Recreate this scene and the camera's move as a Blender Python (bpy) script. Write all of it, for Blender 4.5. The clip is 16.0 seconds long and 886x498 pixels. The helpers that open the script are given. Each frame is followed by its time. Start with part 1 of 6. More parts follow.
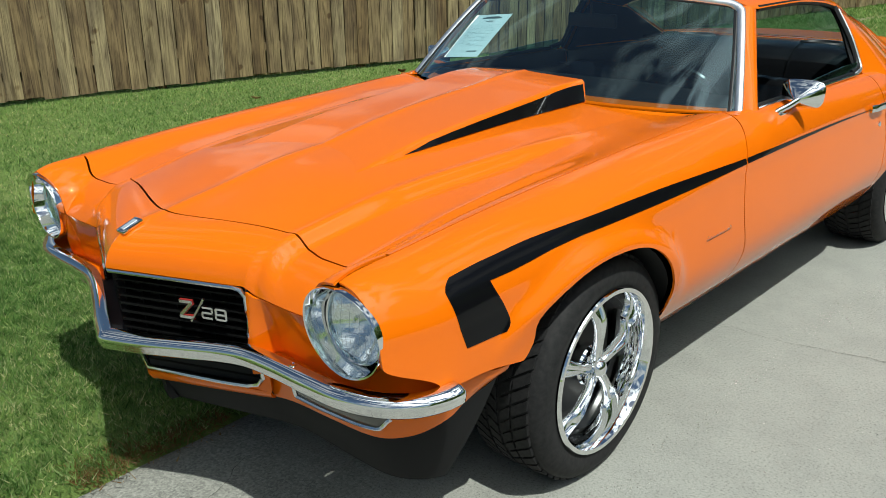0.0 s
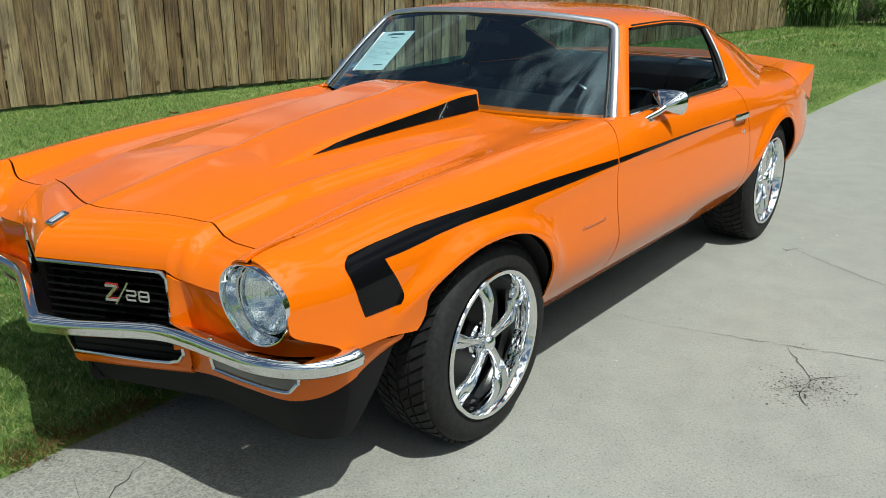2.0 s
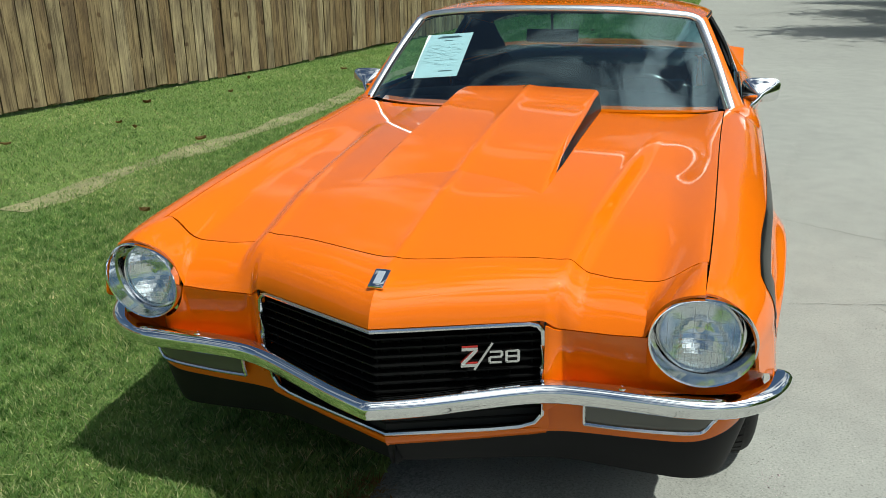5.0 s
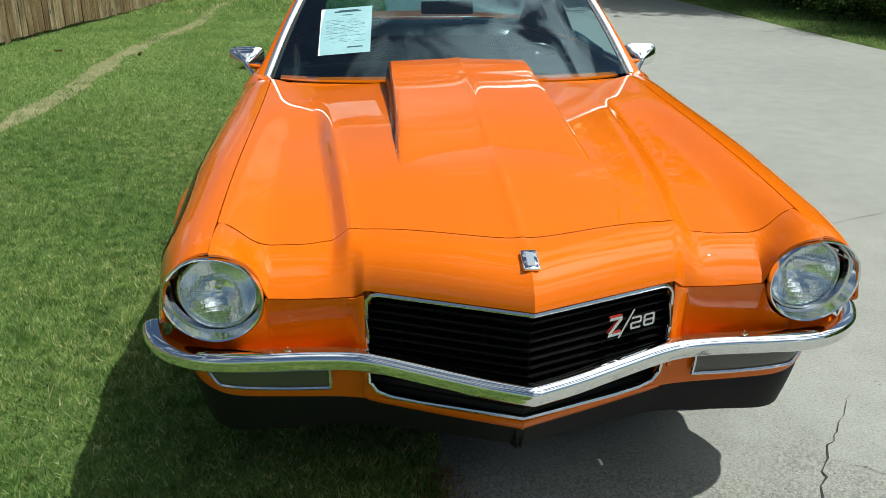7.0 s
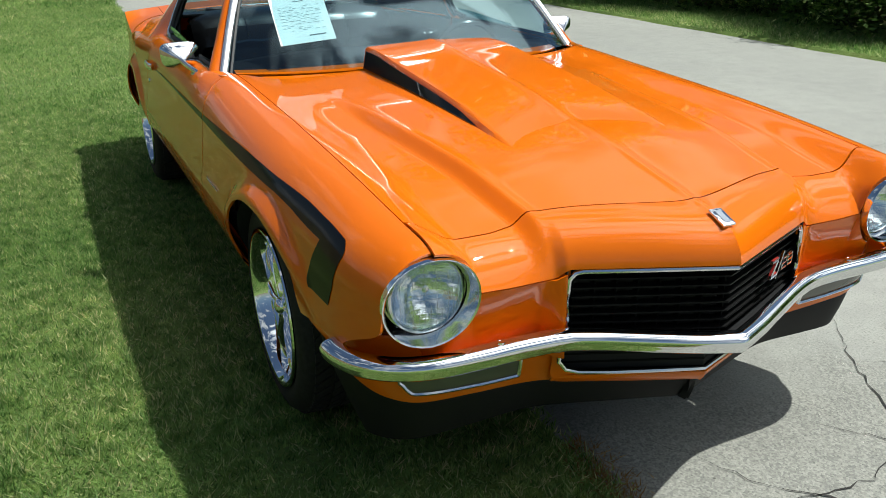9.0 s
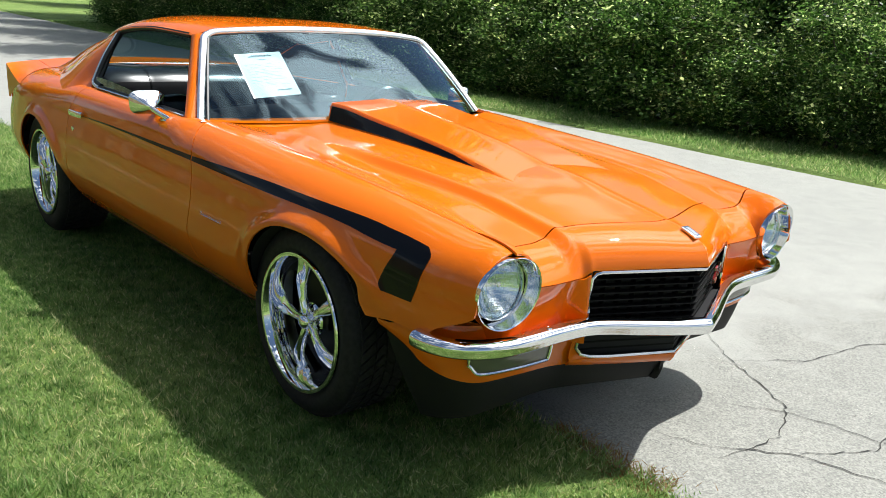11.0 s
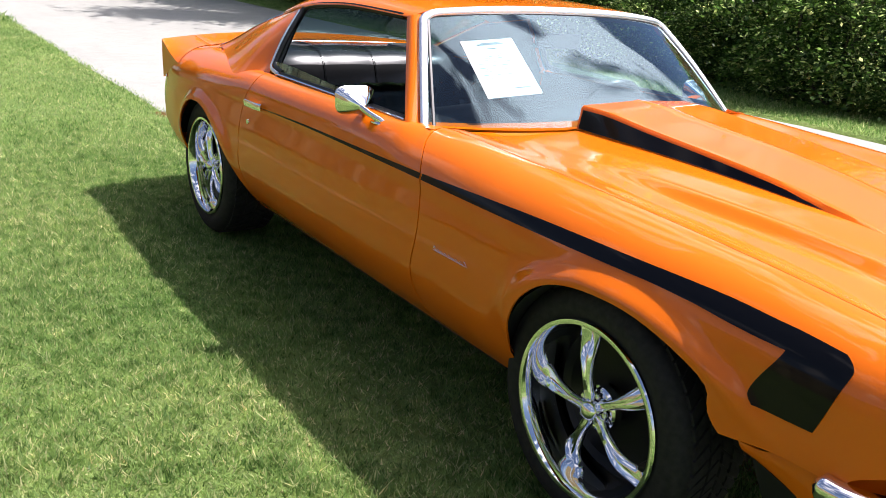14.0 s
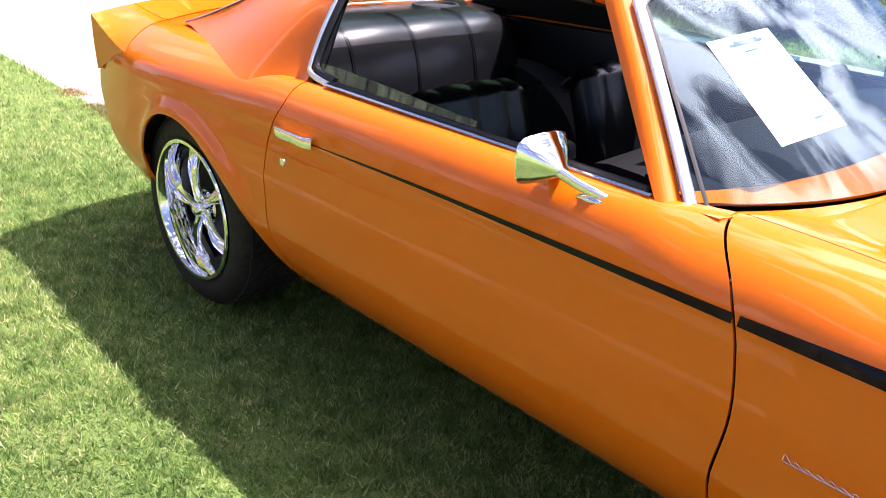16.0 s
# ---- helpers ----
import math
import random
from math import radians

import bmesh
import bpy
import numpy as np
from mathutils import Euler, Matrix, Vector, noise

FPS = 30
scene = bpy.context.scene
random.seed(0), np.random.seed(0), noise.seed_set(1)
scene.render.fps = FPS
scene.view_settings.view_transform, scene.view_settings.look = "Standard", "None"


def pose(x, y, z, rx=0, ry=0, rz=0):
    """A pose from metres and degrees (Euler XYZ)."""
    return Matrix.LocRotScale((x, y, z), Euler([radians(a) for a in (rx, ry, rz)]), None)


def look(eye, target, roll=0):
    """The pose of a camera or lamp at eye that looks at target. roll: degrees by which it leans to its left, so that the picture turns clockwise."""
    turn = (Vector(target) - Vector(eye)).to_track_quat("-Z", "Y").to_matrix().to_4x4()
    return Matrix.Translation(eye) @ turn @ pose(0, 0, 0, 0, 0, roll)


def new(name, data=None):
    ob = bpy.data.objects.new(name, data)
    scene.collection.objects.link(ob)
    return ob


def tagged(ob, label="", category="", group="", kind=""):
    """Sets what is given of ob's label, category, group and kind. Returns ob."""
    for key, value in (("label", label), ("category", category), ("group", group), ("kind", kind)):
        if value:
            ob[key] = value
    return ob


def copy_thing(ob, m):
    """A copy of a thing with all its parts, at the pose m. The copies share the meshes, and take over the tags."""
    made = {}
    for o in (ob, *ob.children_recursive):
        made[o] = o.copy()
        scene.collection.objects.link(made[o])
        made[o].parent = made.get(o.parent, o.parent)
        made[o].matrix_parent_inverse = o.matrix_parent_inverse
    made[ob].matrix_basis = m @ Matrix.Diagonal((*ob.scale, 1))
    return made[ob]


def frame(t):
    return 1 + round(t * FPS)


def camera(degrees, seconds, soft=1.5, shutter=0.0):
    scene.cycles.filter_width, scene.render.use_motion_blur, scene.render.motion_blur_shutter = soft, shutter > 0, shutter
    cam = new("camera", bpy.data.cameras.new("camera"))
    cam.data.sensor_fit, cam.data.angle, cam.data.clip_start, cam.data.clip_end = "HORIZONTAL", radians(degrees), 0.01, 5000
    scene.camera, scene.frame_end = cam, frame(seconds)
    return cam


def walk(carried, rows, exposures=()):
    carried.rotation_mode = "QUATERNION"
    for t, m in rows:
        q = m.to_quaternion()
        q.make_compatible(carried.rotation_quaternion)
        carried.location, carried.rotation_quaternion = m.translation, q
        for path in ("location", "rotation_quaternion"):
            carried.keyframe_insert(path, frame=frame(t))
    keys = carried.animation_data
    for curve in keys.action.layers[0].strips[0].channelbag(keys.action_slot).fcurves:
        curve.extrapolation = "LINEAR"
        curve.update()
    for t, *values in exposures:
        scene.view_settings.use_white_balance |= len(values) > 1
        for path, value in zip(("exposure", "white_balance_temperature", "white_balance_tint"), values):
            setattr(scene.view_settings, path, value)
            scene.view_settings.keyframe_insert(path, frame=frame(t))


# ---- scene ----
cam = camera(55.46, 16.0, soft=0.85)
ROWS = [  # seconds, eye, yaw, pitch, roll
    (0.0, 1.975, -1.829, 1.424, 42.51, -19.84, -0.53),
    (0.5, 2.036, -1.819, 1.435, 40.19, -19.97, -0.05),
    (1.0, 2.070, -1.852, 1.431, 37.92, -19.81, 0.67),
    (1.5, 2.163, -1.918, 1.421, 36.74, -19.32, 0.52),
    (2.0, 2.222, -2.011, 1.431, 37.06, -18.57, 0.35),
    (2.5, 2.144, -2.159, 1.451, 36.65, -17.69, 1.34),
    (3.0, 1.934, -2.252, 1.452, 35.34, -17.16, 1.87),
    (3.5, 1.628, -2.295, 1.453, 33.45, -17.05, 1.32),
    (4.0, 1.278, -2.404, 1.440, 29.22, -17.49, 0.61),
    (4.2, 1.155, -2.447, 1.443, 27.22, -17.75, 0.24),
    (6.3, -0.019, -2.574, 1.440, 1.48, -20.35, -0.60),
    (6.5, -0.117, -2.583, 1.444, -0.48, -20.52, -0.41),
    (7.0, -0.338, -2.577, 1.439, -4.80, -20.66, 0.11),
    (7.5, -0.554, -2.492, 1.429, -8.33, -21.15, 0.09),
    (8.0, -0.813, -2.413, 1.432, -12.66, -21.81, -0.36),
    (8.5, -1.120, -2.361, 1.430, -18.21, -22.07, -0.61),
    (9.0, -1.386, -2.276, 1.430, -24.97, -21.76, -0.62),
    (9.2, -1.474, -2.254, 1.423, -27.38, -21.16, -0.69),
    (11.3, -2.361, -2.285, 1.386, -41.93, -15.81, 4.26),
    (11.5, -2.381, -2.289, 1.404, -41.78, -16.14, 4.22),
    (12.0, -2.397, -2.254, 1.403, -40.67, -16.25, 4.44),
    (12.5, -2.366, -2.122, 1.393, -39.13, -16.44, 4.24),
    (13.0, -2.331, -1.899, 1.397, -37.81, -16.95, 4.36),
    (13.5, -2.335, -1.617, 1.384, -36.35, -17.58, 4.82),
    (14.0, -2.306, -1.296, 1.378, -35.66, -18.63, 4.55),
    (14.5, -2.302, -0.953, 1.390, -36.61, -19.68, 4.68),
    (15.0, -2.259, -0.555, 1.388, -37.94, -21.02, 4.45),
    (15.5, -2.201, -0.152, 1.387, -40.41, -22.10, 4.47),
    (16.0, -2.129, 0.256, 1.402, -44.13, -23.66, 3.32),
]
walk(cam, [(t, pose(x, y, z, 90 + pitch, 0, yaw) @ pose(0, 0, 0, 0, 0, roll)) for t, x, y, z, yaw, pitch, roll in ROWS],
     exposures=[(0.0, -0.12, 6200, 1), (4.0, -0.09, 6200, 1), (7.0, -0.01, 6200, 2), (9.0, 0.11, 6200, 4), (11.5, 0.66, 6200, 10), (12.5, 0.70, 6200, 12), (13.5, 0.86, 6300, 18), (14.5, 1.16, 6350, 25), (15.0, 1.36, 6400, 28), (16.0, 1.74, 6400, 34)])

# ---- world and sun ----
SUN = Vector((0.445, -0.155, 0.88)).normalized()
world = bpy.data.worlds.new("sky")
scene.world = world
world.use_nodes = True
wn = world.node_tree
sky = wn.nodes.new("ShaderNodeTexSky")
sky.sky_type = "NISHITA"
sky.sun_disc = False
sky.sun_elevation = math.asin(SUN.z)
sky.sun_rotation = math.atan2(SUN.x, SUN.y)
sky.air_density, sky.dust_density, sky.ozone_density = 1.0, 0.6, 1.2
wn.nodes["Background"].inputs["Strength"].default_value = 0.055
coord = wn.nodes.new("ShaderNodeTexCoord")
cloud = wn.nodes.new("ShaderNodeTexNoise")
cloud.inputs["Scale"].default_value = 3.3
cloud.inputs["Detail"].default_value = 4.0
cloud.inputs["Roughness"].default_value = 0.52
cloud.inputs["Distortion"].default_value = 0.6
shift = wn.nodes.new("ShaderNodeMapping")
shift.inputs["Location"].default_value = (1.71, 8.66, 8.40)
shift.inputs["Scale"].default_value = (1.0, 1.7, 1.3)
wn.links.new(coord.outputs["Generated"], shift.inputs["Vector"])
wn.links.new(shift.outputs["Vector"], cloud.inputs["Vector"])
cover = wn.nodes.new("ShaderNodeMapRange")
cover.inputs["From Min"].default_value, cover.inputs["From Max"].default_value = 0.50, 0.61
cover.inputs["To Max"].default_value = 0.9
wmix = wn.nodes.new("ShaderNodeMix")
wmix.data_type = "RGBA"
toward = wn.nodes.new("ShaderNodeVectorMath")
toward.operation = "DOT_PRODUCT"
toward.inputs[1].default_value = SUN
wn.links.new(coord.outputs["Generated"], toward.inputs[0])
glow, lit = wn.nodes.new("ShaderNodeMath"), wn.nodes.new("ShaderNodeMath")
glow.operation, glow.inputs[1].default_value, glow.use_clamp = "POWER", 6.0, True
lit.operation, lit.inputs[1].default_value, lit.inputs[2].default_value = "MULTIPLY_ADD", 46.0, 10.0
wn.links.new(toward.outputs["Value"], glow.inputs[0])
wn.links.new(glow.outputs["Value"], lit.inputs[0])
wn.links.new(lit.outputs["Value"], wmix.inputs["B"])
# the clouds gather round the sun
gather = wn.nodes.new("ShaderNodeMapRange")
gather.interpolation_type = "SMOOTHSTEP"
gather.inputs["From Min"].default_value, gather.inputs["From Max"].default_value = 0.60, 0.95
gather.inputs["To Min"].default_value, gather.inputs["To Max"].default_value = -0.04, 0.065
denser = wn.nodes.new("ShaderNodeMath")
wn.links.new(toward.outputs["Value"], gather.inputs["Value"])
wn.links.new(cloud.outputs["Fac"], denser.inputs[0])
wn.links.new(gather.outputs["Result"], denser.inputs[1])
wn.links.new(denser.outputs["Value"], cover.inputs["Value"])
wn.links.new(cover.outputs["Result"], wmix.inputs["Factor"])
wn.links.new(sky.outputs["Color"], wmix.inputs["A"])
wn.links.new(wmix.outputs["Result"], wn.nodes["Background"].inputs["Color"])

sun = new("sun", bpy.data.lights.new("sun", "SUN"))
sun.data.energy, sun.data.angle, sun.data.color = 4.85, radians(0.55), (1.0, 0.965, 0.90)
sun.matrix_world = look(SUN * 50, (0, 0, 0))


# ---- materials ----
def material(name, color, rough=0.5, metal=0.0, coat=0.0, spec=0.5):
    m = bpy.data.materials.new(name)
    m.use_nodes = True
    b = m.node_tree.nodes["Principled BSDF"]
    b.inputs["Base Color"].default_value = (*color, 1)
    b.inputs["Roughness"].default_value, b.inputs["Metallic"].default_value = rough, metal
    b.inputs["Coat Weight"].default_value, b.inputs["Coat Roughness"].default_value = coat, 0.03
    b.inputs["Specular IOR Level"].default_value = spec
    return m


def nodes_of(m):
    return m.node_tree.nodes, m.node_tree.links, m.node_tree.nodes["Principled BSDF"]


def noise_tex(m, scale, detail=4.0, rough=0.55, stretch=(1, 1, 1), source="Object"):
    n, l, _ = nodes_of(m)
    tc, mp, tx = n.new("ShaderNodeTexCoord"), n.new("ShaderNodeMapping"), n.new("ShaderNodeTexNoise")
    mp.inputs["Scale"].default_value = stretch
    tx.inputs["Scale"].default_value, tx.inputs["Detail"].default_value, tx.inputs["Roughness"].default_value = scale, detail, rough
    l.new(tc.outputs[source], mp.inputs["Vector"])
    l.new(mp.outputs["Vector"], tx.inputs["Vector"])
    return tx


def ramp(m, fac, stops):
    n, l, _ = nodes_of(m)
    r = n.new("ShaderNodeValToRGB")
    while len(r.color_ramp.elements) < len(stops):
        r.color_ramp.elements.new(0.5)
    for e, (p, c) in zip(r.color_ramp.elements, stops):
        e.position, e.color = p, (*c, 1)
    l.new(fac, r.inputs["Fac"])
    return r.outputs["Color"]


def mixed(m, a, b, fac, mode="MIX"):
    n, l, _ = nodes_of(m)
    x = n.new("ShaderNodeMix")
    x.data_type, x.blend_type = "RGBA", mode
    for value, socket in ((a, "A"), (b, "B"), (fac, "Factor")):
        if isinstance(value, (int, float)):
            x.inputs[socket].default_value = value
        elif isinstance(value, tuple):
            x.inputs[socket].default_value = (*value, 1)
        else:
            l.new(value, x.inputs[socket])
    return x.outputs["Result"]


def bump(m, height, strength=0.3, distance=0.01):
    n, l, b = nodes_of(m)
    k = n.new("ShaderNodeBump")
    k.inputs["Strength"].default_value, k.inputs["Distance"].default_value = strength, distance
    l.new(height, k.inputs["Height"])
    l.new(k.outputs["Normal"], b.inputs["Normal"])


def rough_range(m, fac, lo, hi):
    n, l, b = nodes_of(m)
    r = n.new("ShaderNodeMapRange")
    r.inputs["To Min"].default_value, r.inputs["To Max"].default_value = lo, hi
    l.new(fac, r.inputs["Value"])
    l.new(r.outputs["Result"], b.inputs["Roughness"])


def paint_material():
    m = material("orange_paint", (0.715, 0.140, 0.001), 0.45, 0.0, 1.0, 0.02)
    n, l, b = nodes_of(m)
    flake = noise_tex(m, 900, 1.0)
    broad = noise_tex(m, 1.7, 3.0)
    b.inputs["Coat IOR"].default_value = 1.47
    b.inputs["Coat Roughness"].default_value = 0.015
    c = ramp(m, broad.outputs["Fac"], [(0.3, (0.70, 0.137, 0.001)), (0.7, (0.73, 0.143, 0.001))])
    l.new(c, b.inputs["Base Color"])
    rough_range(m, flake.outputs["Fac"], 0.38, 0.52)
    peel = noise_tex(m, 260, 1.0)
    k = n.new("ShaderNodeBump")
    k.inputs["Strength"].default_value, k.inputs["Distance"].default_value = 0.02, 0.0006
    l.new(peel.outputs["Fac"], k.inputs["Height"])
    l.new(k.outputs["Normal"], b.inputs["Coat Normal"])
    return m


PAINT = paint_material()
BLACK_PAINT = material("black_paint", (0.003, 0.003, 0.004), 0.35, 0.0, 0.35, 0.05)
CHROME = material("chrome", (0.86, 0.87, 0.88), 0.05, 1.0)
BRIGHT = material("bright_trim", (0.78, 0.79, 0.80), 0.16, 1.0)
TRIM = material("brushed_bright_trim", (0.90, 0.91, 0.93), 0.36, 1.0)
MATT_BLACK = material("matt_black", (0.006, 0.006, 0.007), 0.5)
GRILLE_BLACK = material("grille_black", (0.003, 0.003, 0.003), 0.6, spec=0.15)
CHIN = material("dull_black_plastic", (0.009, 0.009, 0.010), 0.6, spec=0.2)
WELL = material("underbody_black", (0.01, 0.01, 0.01), 0.85)
RED = material("red_enamel", (0.26, 0.02, 0.016), 0.3)


def rubber_material():
    m = material("tyre_rubber", (0.012, 0.012, 0.013), 0.72, spec=0.3)
    t = noise_tex(m, 60, 5.0)
    n, l, b = nodes_of(m)
    l.new(ramp(m, t.outputs["Fac"], [(0.3, (0.008, 0.008, 0.009)), (0.75, (0.022, 0.021, 0.021))]), b.inputs["Base Color"])
    bump(m, t.outputs["Fac"], 0.15, 0.002)
    return m


RUBBER = rubber_material()


def vinyl_material():
    m = material("black_vinyl", (0.005, 0.0056, 0.0065), 0.25, spec=0.36)
    t = noise_tex(m, 420, 2.0)
    bump(m, t.outputs["Fac"], 0.06, 0.0005)
    return m


VINYL = vinyl_material()
DASH = material("dull_black_dash", (0.005, 0.005, 0.006), 0.75, spec=0.12)
PAPER = material("paper", (0.80, 0.84, 0.82), 0.7)
PRINT = material("print_ink", (0.10, 0.12, 0.12), 0.7)
CARPET = material("carpet", (0.01, 0.01, 0.01), 0.95)


def glass_material(name, tint, rough=0.0, least=0.08, milk=0.0):
    """Thin clear glass: a mirror film over a clear pane."""
    m = bpy.data.materials.new(name)
    m.use_nodes = True
    n, l = m.node_tree.nodes, m.node_tree.links
    n.remove(n["Principled BSDF"])
    clear, gloss, mix, face = n.new("ShaderNodeBsdfTransparent"), n.new("ShaderNodeBsdfGlossy"), n.new("ShaderNodeMixShader"), n.new("ShaderNodeLayerWeight")
    curve_, share = n.new("ShaderNodeMath"), n.new("ShaderNodeMapRange")
    curve_.operation = "POWER"
    curve_.inputs[1].default_value = 3.4
    share.inputs["To Min"].default_value, share.inputs["To Max"].default_value = least, 1.0
    face.inputs["Blend"].default_value = 0.5
    l.new(face.outputs["Facing"], curve_.inputs[0])
    l.new(curve_.outputs["Value"], share.inputs["Value"])
    clear.inputs["Color"].default_value = (*tint, 1)
    gloss.inputs["Roughness"].default_value = rough
    gloss.inputs["Color"].default_value = (0.70, 0.92, 1.0, 1)
    l.new(share.outputs["Result"], mix.inputs["Fac"])
    l.new(clear.outputs["BSDF"], mix.inputs[1])
    l.new(gloss.outputs["BSDF"], mix.inputs[2])
    if milk:
        white, soft = n.new("ShaderNodeBsdfDiffuse"), n.new("ShaderNodeMixShader")
        white.inputs["Color"].default_value = (0.86, 0.90, 0.92, 1)
        soft.inputs["Fac"].default_value = milk
        l.new(mix.outputs["Shader"], soft.inputs[1])
        l.new(white.outputs["BSDF"], soft.inputs[2])
        mix = soft
    l.new(mix.outputs["Shader"], n["Material Output"].inputs["Surface"])
    return m


GLASS = glass_material("tinted_glass", (0.50, 0.72, 0.77), 0.0, 0.088, 0.003)
LENS_GLASS = glass_material("lamp_glass", (0.97, 0.98, 0.98), 0.012, 0.07, 0.008)


def lamp_reflector():
    m = material("lamp_reflector", (0.92, 0.94, 0.96), 0.12, 1.0)
    n, l, b = nodes_of(m)
    tc, w = n.new("ShaderNodeTexCoord"), n.new("ShaderNodeTexBrick")
    w.inputs["Scale"].default_value = 26.0
    w.inputs["Mortar Size"].default_value = 0.08
    w.inputs["Mortar Smooth"].default_value = 1.0
    turn = n.new("ShaderNodeMapping")
    turn.inputs["Rotation"].default_value = (radians(90), 0, 0)
    l.new(tc.outputs["Object"], turn.inputs["Vector"])
    l.new(turn.outputs["Vector"], w.inputs["Vector"])
    bump(m, w.outputs["Color"], 0.25, 0.001)
    return m


REFLECTOR = lamp_reflector()
FLUTE = material("moulded_glass_line", (0.42, 0.44, 0.45), 0.10)
SMOKED = material("smoked_lens", (0.085, 0.085, 0.075), 0.16, 0.0, 0.6)


def asphalt_material():
    m = material("old_asphalt", (0.3, 0.3, 0.29), 0.85)
    n, l, b = nodes_of(m)
    broad, mid, grain = noise_tex(m, 0.55, 5.0), noise_tex(m, 6.0, 6.0, 0.65), noise_tex(m, 130, 3.0, 0.75)
    c = ramp(m, broad.outputs["Fac"], [(0.3, (0.275, 0.275, 0.250)), (0.7, (0.315, 0.315, 0.285))])
    c = mixed(m, c, ramp(m, mid.outputs["Fac"], [(0.35, (0.84, 0.84, 0.84)), (0.6, (1.04, 1.04, 1.03))]), 0.55, "MULTIPLY")
    c = mixed(m, c, ramp(m, grain.outputs["Fac"], [(0.34, (0.42, 0.42, 0.41)), (0.45, (0.92, 0.92, 0.92)), (0.58, (1.04, 1.04, 1.03)), (0.70, (1.28, 1.27, 1.25))]), 0.7, "MULTIPLY")
    v = n.new("ShaderNodeTexVoronoi")
    v.inputs["Scale"].default_value = 16.0
    tc = n.new("ShaderNodeTexCoord")
    l.new(tc.outputs["Object"], v.inputs["Vector"])
    spot = ramp(m, v.outputs["Distance"], [(0.045, (0.38, 0.37, 0.36)), (0.085, (1, 1, 1))])
    pick = noise_tex(m, 2.3, 2.0)
    c = mixed(m, c, mixed(m, c, spot, 1.0, "MULTIPLY"), ramp(m, pick.outputs["Fac"], [(0.5, (0, 0, 0)), (0.62, (1, 1, 1))]))
    # an older, coarser stretch of surface in front, with the aggregate bare
    sep = n.new("ShaderNodeSeparateXYZ")
    l.new(tc.outputs["Object"], sep.inputs["Vector"])
    edge = n.new("ShaderNodeMath")
    edge.operation = "MULTIPLY_ADD"
    edge.inputs[1].default_value = 1.6
    l.new(pick.outputs["Fac"], edge.inputs[0])
    l.new(sep.outputs["Y"], edge.inputs[2])
    coarse = n.new("ShaderNodeMapRange")
    coarse.inputs["From Min"].default_value, coarse.inputs["From Max"].default_value = 0.55, 0.15
    l.new(edge.outputs["Value"], coarse.inputs["Value"])
    pebble = n.new("ShaderNodeTexVoronoi")
    pebble.inputs["Scale"].default_value = 150.0
    l.new(tc.outputs["Object"], pebble.inputs["Vector"])
    bare = mixed(m, c, ramp(m, pebble.outputs["Color"], [(0.2, (0.62, 0.62, 0.62)), (0.5, (0.82, 0.82, 0.80)), (0.85, (1.02, 1.01, 0.99))]), 1.0, "MULTIPLY")
    c = mixed(m, c, bare, coarse.outputs["Result"])
    l.new(c, b.inputs["Base Color"])
    add = n.new("ShaderNodeMath")
    l.new(grain.outputs["Fac"], add.inputs[0])
    l.new(grain.outputs["Fac"], add.inputs[1])
    bump(m, add.outputs["Value"], 0.18, 0.003)
    return m


ASPHALT = asphalt_material()
CRACK = material("crack_dirt", (0.035, 0.033, 0.03), 0.95)


def lawn_material():
    m = material("lawn_soil", (0.06, 0.09, 0.02), 0.95)
    n, l, b = nodes_of(m)
    broad, fine, tuft = noise_tex(m, 0.7, 5.0), noise_tex(m, 45, 6.0, 0.7), noise_tex(m, 9, 5.0, 0.7)
    c = ramp(m, broad.outputs["Fac"], [(0.3, (0.14, 0.23, 0.05)), (0.55, (0.20, 0.30, 0.07)), (0.8, (0.28, 0.34, 0.11))])
    c = mixed(m, c, ramp(m, fine.outputs["Fac"], [(0.3, (0.45, 0.45, 0.4)), (0.7, (1.3, 1.3, 1.2))]), 0.8, "MULTIPLY")
    c = mixed(m, c, ramp(m, tuft.outputs["Fac"], [(0.3, (0.7, 0.72, 0.6)), (0.7, (1.2, 1.15, 1.1))]), 0.7, "MULTIPLY")
    l.new(c, b.inputs["Base Color"])
    bump(m, fine.outputs["Fac"], 0.9, 0.05)
    return m


LAWN = lawn_material()


def soil_material():
    m = material("bare_soil", (0.30, 0.24, 0.15), 0.95)
    n, l, b = nodes_of(m)
    t, g = noise_tex(m, 4, 5.0), noise_tex(m, 60, 4.0)
    c = ramp(m, t.outputs["Fac"], [(0.35, (0.17, 0.17, 0.07)), (0.65, (0.28, 0.26, 0.13))])
    l.new(mixed(m, c, ramp(m, g.outputs["Fac"], [(0.35, (0.6, 0.6, 0.6)), (0.6, (1.1, 1.1, 1.1))]), 0.8, "MULTIPLY"), b.inputs["Base Color"])
    bump(m, g.outputs["Fac"], 0.6, 0.01)
    return m


SOIL = soil_material()


